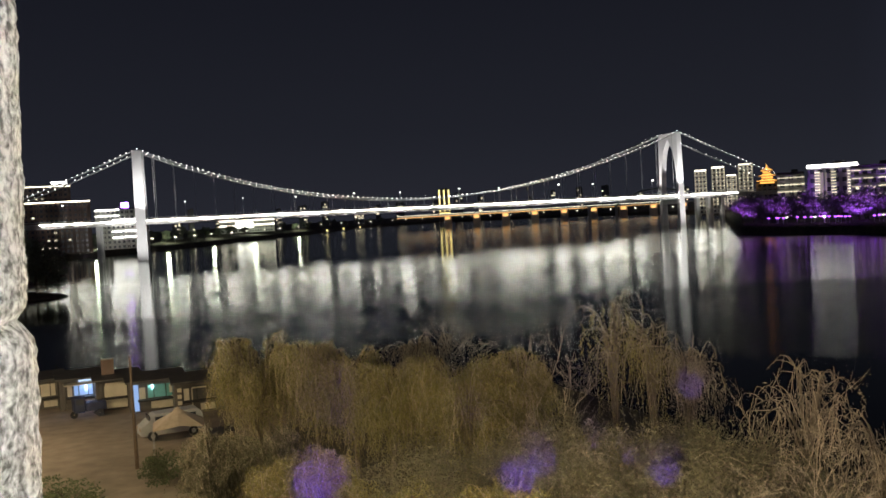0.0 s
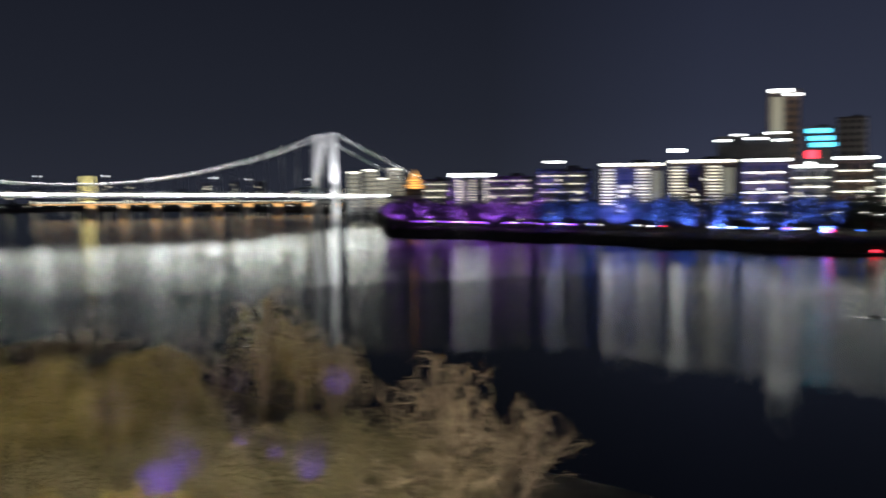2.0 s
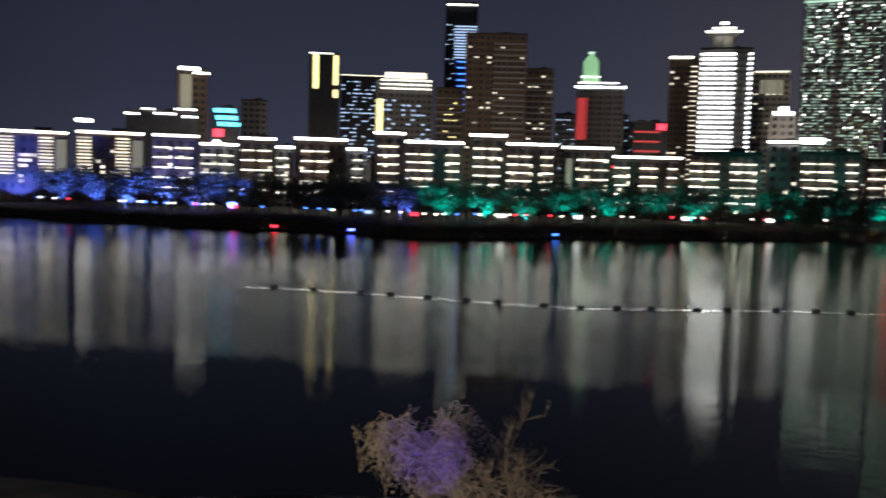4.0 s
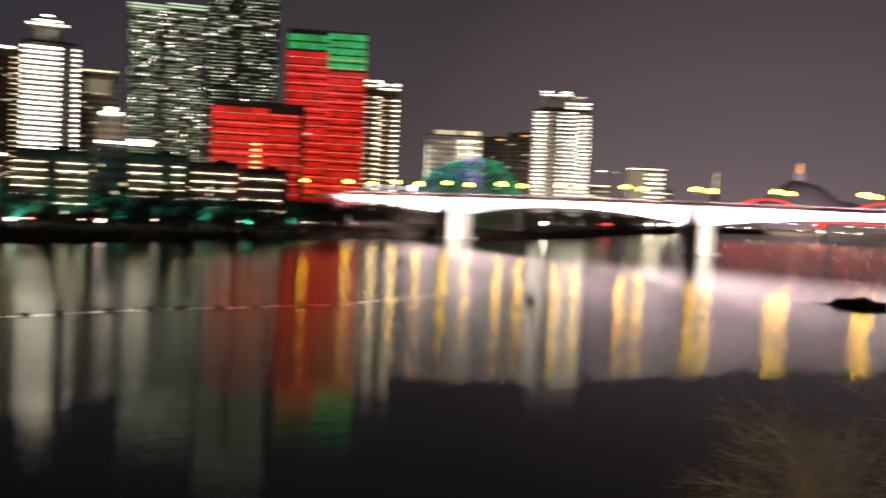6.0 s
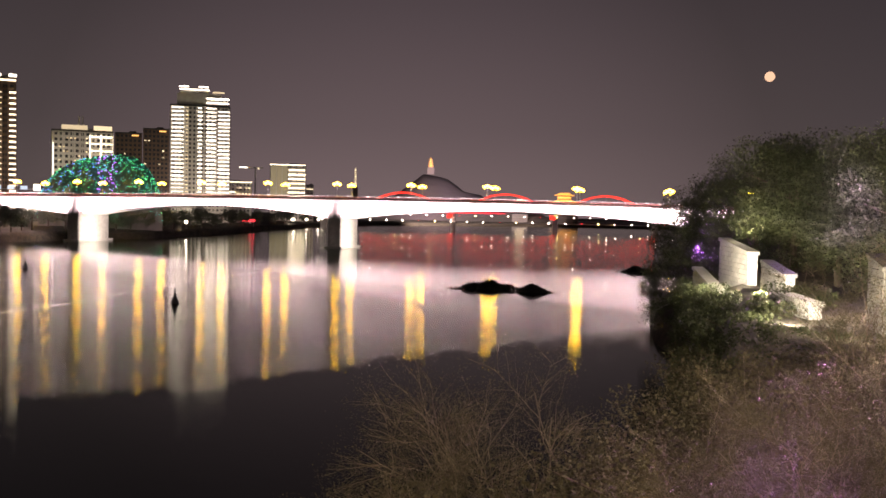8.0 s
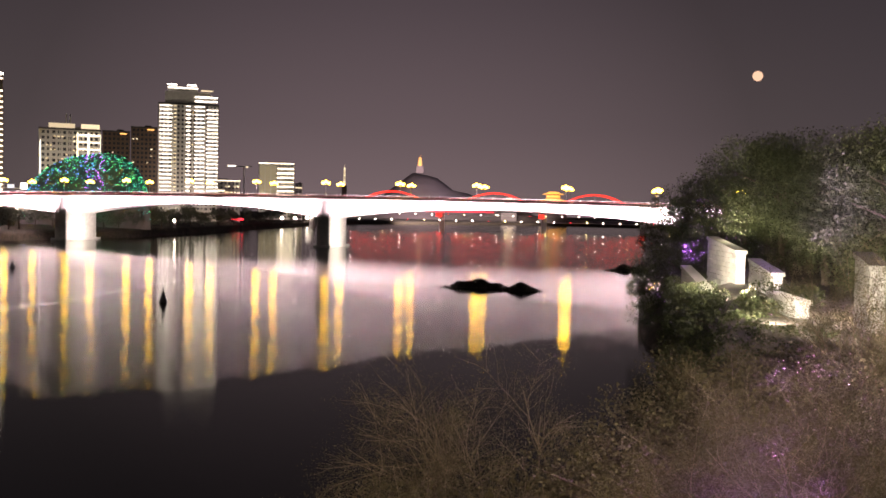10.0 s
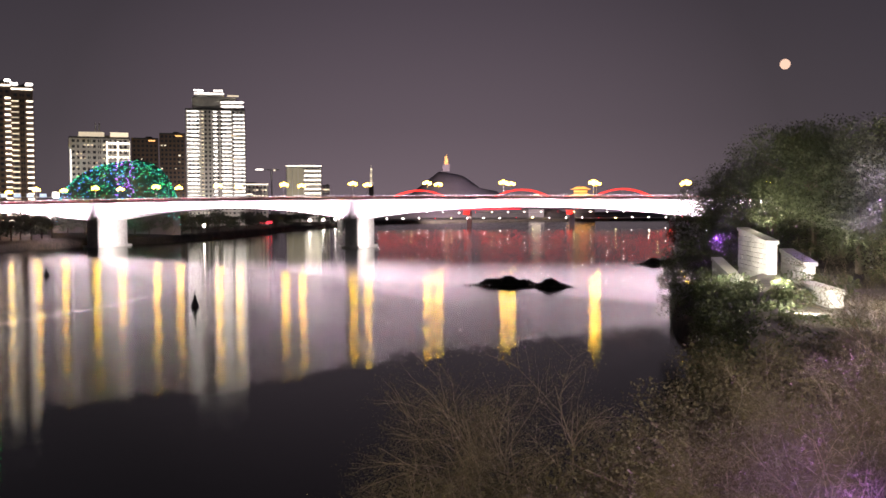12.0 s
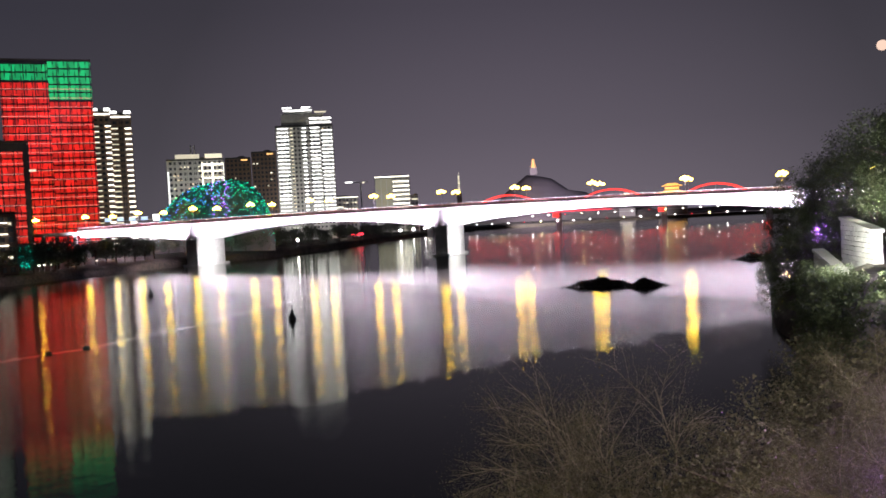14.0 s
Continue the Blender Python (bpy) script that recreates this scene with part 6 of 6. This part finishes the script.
van(at_heading(-16.75, 61.5, 3.08) @ pose(0, 0, 0, 0, 0, 10) @ Matrix.Scale(0.92, 4))
tent = thing("canopy_tent", at_heading(-16.3, 57, 3.05) @ Matrix.Scale(0.72, 4), "sand-coloured peaked canopy on slim poles", "canopy")
tv = [Vector((0, 0, 3.7))]
for k in range(16):
    w = 2 * math.pi * k / 16
    tv.append(Vector((0.6 * math.cos(w), 0.6 * math.sin(w), 3.2)))
for k in range(16):
    w = 2 * math.pi * k / 16
    q = 2.2 / max(abs(math.cos(w)), abs(math.sin(w))) * 0.9
    tv.append(Vector((q * math.cos(w), q * math.sin(w), 2.35 + 0.12 * math.cos(4 * w))))
tf = [(0, 1 + k, 1 + (k + 1) % 16) for k in range(16)] + [(1 + k, 17 + k, 17 + (k + 1) % 16, 1 + (k + 1) % 16) for k in range(16)]
part("canopy", mesh_of("canopy", tv, tf, M_CANVAS), tent)
for x in (-2, 2):
    for y in (-2, 2):
        part("pole", mesh_of("pole", *tube([(x, y, 0), (x, y, 2.4)], [0.04, 0.04], 6), M_STEEL), tent)
box = broadleaf("hedge", 1.7, 1.9, 3200, 0.12, M_LEAF, 61, "clipped dark green hedge bush by the lot", "hedge", low=0.1)
settle(box, -22.9, 47, 0)
plant(broadleaf("hedge", 1.5, 1.3, 2200, 0.12, M_LEAF, 62, "dark green rounded bush by the lot", "hedge", low=0.1), -17.4, 50, 0)

# chipped granite post of the parapet, right beside the eye
bm = bmesh.new()
rng = random.Random(5)
rings, sides = 190, 72
grid = []
for i in range(rings):
    z = -0.55 + 1.1 * i / (rings - 1)
    ring = []
    for k in range(sides):
        w = 2 * math.pi * k / sides
        rad = 0.118 + 0.0030 * noise.noise((math.cos(w) * 9, math.sin(w) * 9, z * 30)) + 0.0026 * noise.noise((math.cos(w) * 22, math.sin(w) * 22, z * 110))
        rad += 0.004 * noise.noise((math.cos(w) * 1.5, math.sin(w) * 1.5, z * 5))
        rad -= 0.010 * math.exp(-((z + 0.070) / 0.010) ** 2)
        rad -= 0.006 * (z + 0.07 > 0)
        ring.append(bm.verts.new((rad * math.cos(w), rad * math.sin(w), z)))
    grid.append(ring)
for i in range(rings - 1):
    for k in range(sides):
        bm.faces.new((grid[i][k], grid[i][(k + 1) % sides], grid[i + 1][(k + 1) % sides], grid[i + 1][k]))
for q in bm.faces:
    q.smooth = True
post = thing("stone_post", Matrix.Translation(polar(-30.9, 0.9, 16.0)) @ pose(0, 0, 0, 0, 1.8, 0), "chipped pale granite post with a worn joint", "post")
part("shaft", done(bm, "shaft", M_PILLAR), post)
part("foot", mesh_of("foot", *box_vf((0, 0, -3.5), (0.34, 0.34, 6.0)), M_PILLAR), post)
lamp("POINT", "gate_lamp", (0.9, -1.0, 16.9), 300, (1.0, 0.95, 0.86), 0.12)

# ---------------------------------------------------------------- bushy bank on the other side
b1 = forked_bush(8.0, 4.3, 15, M_OLIVE, 71, "wide arching shrub with pale forking branches", 0.05, 95000, scatter=0.2, thick=0.045, flat=0.5)
settle(b1, 120.4, 24, 0)
b3 = forked_bush(4.6, 3.4, 12, M_OLIVE, 73, "low tangled shrub with thin brown twigs", 0.055, 40000, scatter=0.17, flat=0.5)
settle(b3, 115.6, 22, 80)
plant(b3, 112.6, 21, 10, 1.2)
plant(b3, 124.8, 22, 200, 2.9)
plant(b3, 129.0, 21, 140, 3.2)
plant(b3, 133.6, 19, 50, 0.5)
plant(b3, 139.5, 17.5, 260, -0.6)
b2 = forked_bush(6.0, 2.9, 11, M_OLIVE, 72, "tall thin-leaved shrub with bare forked tips", 0.07, 26000, scatter=0.13, flat=0.3)
settle(b2, 135.4, 30, 0, 4.2)
for az, d, turn, z in ((138.4, 27, 70, 6.6), (142.6, 26, 160, 8.2), (146.0, 31, 220, 9.6), (140.8, 36, 250, 8.8), (135.6, 27, 20, 3.4), (137.0, 23, 300, 4.2), (140.0, 21, 30, 4.8), (136.4, 23.5, 110, 3.4), (143.4, 22, 330, 6.2)):
    plant(b2, az, d, turn, 0, z, 0.92)
for az, d, z, p in ((132.4, 20.6, 9.6, 60), (134.6, 19.6, 10.0, 90), (136.6, 20.4, 11.2, 70), (138.6, 17.6, 11.0, 60), (140.6, 20.4, 12.8, 90), (135.0, 23.6, 11.6, 90), (138.0, 24.6, 12.6, 90)):
    lamp("POINT", "garden_uplight", polar(az, d, z), p, (0.46, 0.18, 1.0), 0.05)
lamp("POINT", "garden_uplight", polar(138.9, 68, 17.0), 1500, (0.50, 0.30, 1.0), 0.15)
lamp("POINT", "garden_uplight", polar(131.3, 100, 13.0), 800, (0.36, 0.12, 1.0), 0.2)
# added lamps, hidden or out of view, that brighten shrubs and trees
lamp("POINT", "path_street_light", polar(122, 11, 12.0), 380, (1.0, 0.80, 0.55), 0.3)
lamp("POINT", "path_street_light", polar(141.6, 60, 13.4), 2600, (1.0, 0.90, 0.66), 0.2)
lamp("POINT", "path_street_light", polar(134.4, 88, 15.4), 240, (1.0, 0.94, 0.70), 0.2)
lamp("POINT", "path_street_light", polar(146, 24, 17.5), 3200, (1.0, 0.86, 0.72), 0.3)
h1 = broadleaf("camphor_tree", 12, 5.8, 26000, 0.20, M_LEAF, 81, "dense dark evergreen tree on the bank", group="trees on the near bank", low=0.12, clumps=48)
h2 = broadleaf("camphor_tree", 13, 6.2, 26000, 0.20, M_LEAF, 82, "tall dark evergreen tree with uneven crown", group="trees on the near bank", low=0.12, clumps=44)
settle(h1, 131.8, 118, 0, 7.0)
settle(h2, 134.6, 100, 0, 9.5)
for i, (az, d, z) in enumerate(((130.7, 132, 3.0), (133.2, 112, 9.0), (136.8, 92, 10.6), (139.2, 84, 10.0), (141.8, 78, 9.6), (138.2, 104, 11.0), (143.8, 70, 9.4), (131.5, 112, 1.6))):
    plant(h1 if i % 2 else h2, az, d, 67 * i, 0.1, z)
# low dark undergrowth that covers the slope
u1 = broadleaf("undergrowth", 3.6, 2.6, 5200, 0.20, M_LEAF, 91, "dark leafy undergrowth on the river slope", "shrub", "undergrowth", low=0.05, clumps=30)
settle(u1, 132.3, 70, 0)
for i, (az, d) in enumerate(((131.7, 92), (132.0, 80), (133.3, 65), (132.2, 72), (132.6, 62), (133.9, 57), (135.2, 60), (131.6, 104), (133.1, 47), (135.6, 51), (137.6, 47), (136.9, 66), (131.5, 112), (136.2, 43), (138.8, 42), (134.4, 41), (134.6, 47), (137.2, 53), (139.2, 51), (132.9, 53))):
    plant(u1, az, d, 53 * i, 0.3)
u2 = broadleaf("undergrowth", 5.0, 3.3, 13000, 0.12, M_OLIVE, 92, "tangled olive-brown undergrowth below the wall", "shrub", "undergrowth", low=0.03, clumps=60)
settle(u2, 119.4, 23, 0)
for i, (az, d) in enumerate(((114.6, 21), (124.0, 22), (128.6, 23), (132.5, 30), (109.5, 18), (136.0, 33), (140.0, 32), (138.0, 37), (134.0, 36))):
    plant(u2, az, d, 71 * i, 0.9 if az > 130 else 1.8)
pv, pf = lathe([(1.0, -0.8), (0.9, 1.6), (0.6, 2.9), (0.02, 3.2)], 32)
thing("quay_spur", at_heading(131.4, 146, 0), "dark earth spur of the bank behind the quay", "bank", kind="structure",
      data=mesh_of("quay_spur", [Vector((q.x * 6.5, q.y * 36, q.z)) for q in pv], pf, M_EARTH, True))
# wooded spit on the river's other arm
sv, sf = lathe([(17, -0.8), (15, 0.8), (9, 1.8), (0.2, 2.2)], 28)
thing("spit", at_heading(-25.2, 268, 0), "low wooded spit of land in the river", "spit", kind="structure", data=mesh_of("spit", [Vector((q.x, q.y * 0.5, q.z)) for q in sv], sf, M_EARTH, True))
for i, (az, d, sc) in enumerate(((-26.8, 268, 1.9), (-26.0, 264, 1.5), (-25.4, 267, 2.0), (-24.7, 265, 1.6), (-24.1, 268, 1.8), (-23.4, 266, 1.4), (-22.9, 268, 1.2), (-22.3, 269, 0.9))):
    plant(bank[i % 3], az, d, 90 * i, 0.1, 0.9, 0.75 * sc)
# red neon on the far quay beyond the road bridge
for az, d, w, mat in ((104.6, 700, 9.0, G_REDSIGN), (107.2, 905, 2.0, G_QUAYLAMP), (108.0, 985, 2.0, G_QUAYLAMP), (108.7, 1040, 2.0, G_QUAYLAMP), (101.0, 590, 1.2, G_QUAYLAMP)):
    d = far_shore(az) + 5
    k = thing("quay_sign", at_heading(az, d, ground_z(az, d)), "lit sign on posts along the far quay", "sign", "signs on the far quay")
    block("sign_board", mat, k, (0, 0, 4.6), (w, 0.3, 1.6))
    for x in (-0.4, 0.4):
        block("post", M_STEEL, k, (x * w, 0.1, 1.9), (0.25, 0.25, 4.2))

# stone stair walls on the bank, lit by small lamps
bm = bmesh.new()
bmesh.ops.create_cube(bm, size=1.0)
bmesh.ops.bevel(bm, geom=bm.edges[:], offset=0.05, segments=1, affect="EDGES")
STONE = done(bm, "stone", M_STONE)


def stone_wall(az0, az1, d0, d1, top0, top1, foot, label, course=0.42, stones=9):
    """A wall of cut-stone courses with recessed joints and a coping, between two headings and distances."""
    a, b = polar(az0, d0, 0), polar(az1, d1, 0)
    u = (b - a).normalized()
    n = Vector((u.y, -u.x, 0))
    if n.dot(a) > 0:
        n = -n
    ln = (b - a).length
    m = Matrix.Translation(a) @ Matrix(((u.x, -n.x, 0, 0), (u.y, -n.y, 0, 0), (0, 0, 1, 0), (0, 0, 0, 1)))
    root = thing("stone_wall", m, label, "wall", "stair walls on the bank")
    v = [Vector((x, y, z)) for x, t in ((0, top0), (ln, top1)) for y in (0.06, 0.7) for z in (foot, t - 0.3)]
    part("core", mesh_of("core", v, [(0, 1, 3, 2), (4, 6, 7, 5), (0, 4, 5, 1), (2, 3, 7, 6), (0, 2, 6, 4), (1, 5, 7, 3)], M_CONCRETE), root)
    q = random.Random(int(az0 * 10))
    sl = ln / stones
    z, row = foot, 0
    while z < max(top0, top1) - 0.35:
        for i in range(stones + 1):
            x0 = (i - 0.5 * (row % 2)) * sl
            x1 = min(x0 + sl, ln)
            x0 = max(x0, 0)
            if x1 - x0 > 0.1:
                t = top0 + (top1 - top0) * ((x0 + x1) / 2) / ln
                h = min(course, t - 0.3 - z)
                if h > 0.12:
                    ob = part("stone", STONE, root, (((x0 + x1) / 2), 0.05 - q.uniform(0, 0.05), z + h / 2))
                    ob.scale = ((x1 - x0) * 0.965, 0.22, h * 0.93)
        z += course
        row += 1
    cv = [Vector((x, y, t + dz)) for x, t in ((-0.1, top0), (ln + 0.1, top1)) for y in (-0.18, 0.85) for dz in (-0.28, 0.0)]
    part("coping", mesh_of("coping", cv, [(0, 1, 3, 2), (4, 6, 7, 5), (0, 4, 5, 1), (2, 3, 7, 6), (0, 2, 6, 4), (1, 5, 7, 3)], M_STONE), root)
    return root


stone_wall(132.7, 134.3, 92, 81, 14.4, 13.5, 8.6, "pale lit cut-stone stair wall with coping")
stone_wall(135.05, 136.3, 78, 71, 13.0, 12.3, 8.2, "pale lit cut-stone stair wall with coping")
stone_wall(136.15, 137.7, 62, 58, 11.6, 11.4, 8.0, "low pale stone wall lit from below")
stone_wall(131.25, 132.7, 92, 82, 11.6, 10.0, 4.0, "low stone parapet stepping down to the river", stones=8)
stone_wall(140.7, 141.5, 56, 53, 14.4, 13.8, 9.0, "tall pale stone wall behind the shrubs", stones=6)
stair = thing("stone_stair", at_heading(133.9, 74, 7.4), "worn stone landing and steps between lit walls", "stair")
for i in range(10):
    block("step", M_STONE, stair, (1.2, -3.0 + 0.62 * i, 0.14 + 0.16 * i), (4.6, 0.66, 0.30 + 0.02 * i))
block("landing", M_STONE, stair, (0.2, 6.4, 1.5), (5.4, 7.0, 0.5))
block("base", M_CONCRETE, stair, (0.6, 3.4, -1.6), (5.8, 13.0, 3.2))
for az, d, z, p in ((132.9, 77, 12.2, 3000), (135.0, 66, 11.8, 3400), (136.5, 54.0, 10.8, 2200), (131.4, 80, 12.2, 900), (140.5, 47, 13.0, 1800)):
    lamp("SPOT", "stair_lamp", polar(az, d, z), p, (1.0, 0.96, 0.82), 0.05, polar(az + 0.7, d + 9, 11.4), spot=115, blend=0.4)
quay = thing("quay_wall", at_heading(129.0, 152, 0), "dark stone quay wall at the water", "wall")
block("wall_face", M_CONCRETE, quay, (4, 3, 1.6), (9, 8, 5.0))

# low reed islets, floats and buoys on the water
for az, d, w, h, sd in ((119.1, 205, 12.5, 1.9, 1), (121.75, 200, 6.6, 1.5, 2), (128.0, 285, 9.0, 2.0, 3)):
    nr = np.random.default_rng(sd)
    n = 2600
    xy = nr.normal(size=(n, 2)) * np.array([w * 0.24, 1.2])
    z = nr.random(n) * h * np.clip(1 - (xy[:, 0] / (w * 0.55)) ** 2, 0.05, 1) * (0.85 + 0.2 * np.sin(xy[:, 0] * 1.3 + sd))
    v, f = leaf_quads(np.column_stack([xy, z]), 0.9, 0.16, nr, -1.2)
    k = thing("reed_islet", at_heading(az, d, 0), "dark low islet of reeds in the river", "reeds", "reed islets")
    part("reeds", cloud_mesh("reeds", v, f, M_ROCK), k)
    lv, lf = lathe([(w * 0.46, -0.4), (w * 0.36, 0.06), (w * 0.2, 0.16), (0.1, 0.2)], 20)
    part("mud", mesh_of("mud", [Vector((q.x, q.y * 0.3, q.z)) for q in lv], lf, M_ROCK), k)
for az, d, s in ((100.41, 166, 1.0), (92.35, 262, 1.0)):
    k = thing("channel_buoy", at_heading(az, d, 0), "dark cone-shaped channel buoy floating on the river", "buoy", "channel buoys")
    part("hull", joined("hull", [lathe([(0.1, -0.5), (0.55, -0.3), (0.72, 0.15), (0.66, 0.45), (0.42, 0.9), (0.2, 1.7), (0.05, 2.3)], 16)], M_BLACK, True), k)
    part("topmark", joined("topmark", [lathe([(0.02, 2.25), (0.16, 2.4), (0.02, 2.7)], 8)], M_BLACK), k)
# mirror flakes added for a bright reflection line, with a few dark floats
M_STREAK = surface("mirror_streak", (0.70, 0.70, 0.70), (0.92, 0.91, 0.90), 1.5, 0.16, 0.0, metal=1.0)
LINE_AZ = (44, 48, 57, 64, 71, 77, 82, 89, 95.6, 100.7, 105.8)
LINE_D = (136, 133, 125, 122, 127, 134, 138, 147, 172, 210, 257)
rng = random.Random(9)
fv, ff = [], []
for i in range(1500):
    az = 44 + 61.8 * i / 1500 + rng.gauss(0, 0.05)
    d = float(np.interp(az, LINE_AZ, LINE_D)) + rng.gauss(0, 0.35 if az < 92 else 1.5)
    p, w, h = polar(az, d, 0.02), rng.uniform(0.15, 0.75), rng.uniform(0.05, 0.22)
    q = rng.uniform(0, 3)
    o = len(fv)
    fv += [p + Vector((w * math.cos(q + k * 1.05), w * math.sin(q + k * 1.05), 0.0)) for k in range(6)] + [p + Vector((0, 0, 0.004 + h * 0.02))]
    ff += [(o + k, o + (k + 1) % 6, o + 6) for k in range(6)]
thing("foam_line", Matrix(), "long curved bright line of mirror flakes on the river", "foam", kind="stuff", data=mesh_of("foam_line", fv, ff, M_STREAK))
float_me = mesh_of("float", *lathe([(0.02, -0.2), (0.5, -0.1), (0.6, 0.1), (0.4, 0.34), (0.02, 0.42)], 10), M_BLACK, True)
for i in range(20):
    az = 46 + 45 * i / 20 + rng.uniform(-0.5, 0.5)
    d = float(np.interp(az, LINE_AZ, LINE_D))
    thing("float", Matrix.Translation(polar(az, d + 0.5, 0.02)), "small dark float on the river", "float", "floats along the foam line", data=float_me)
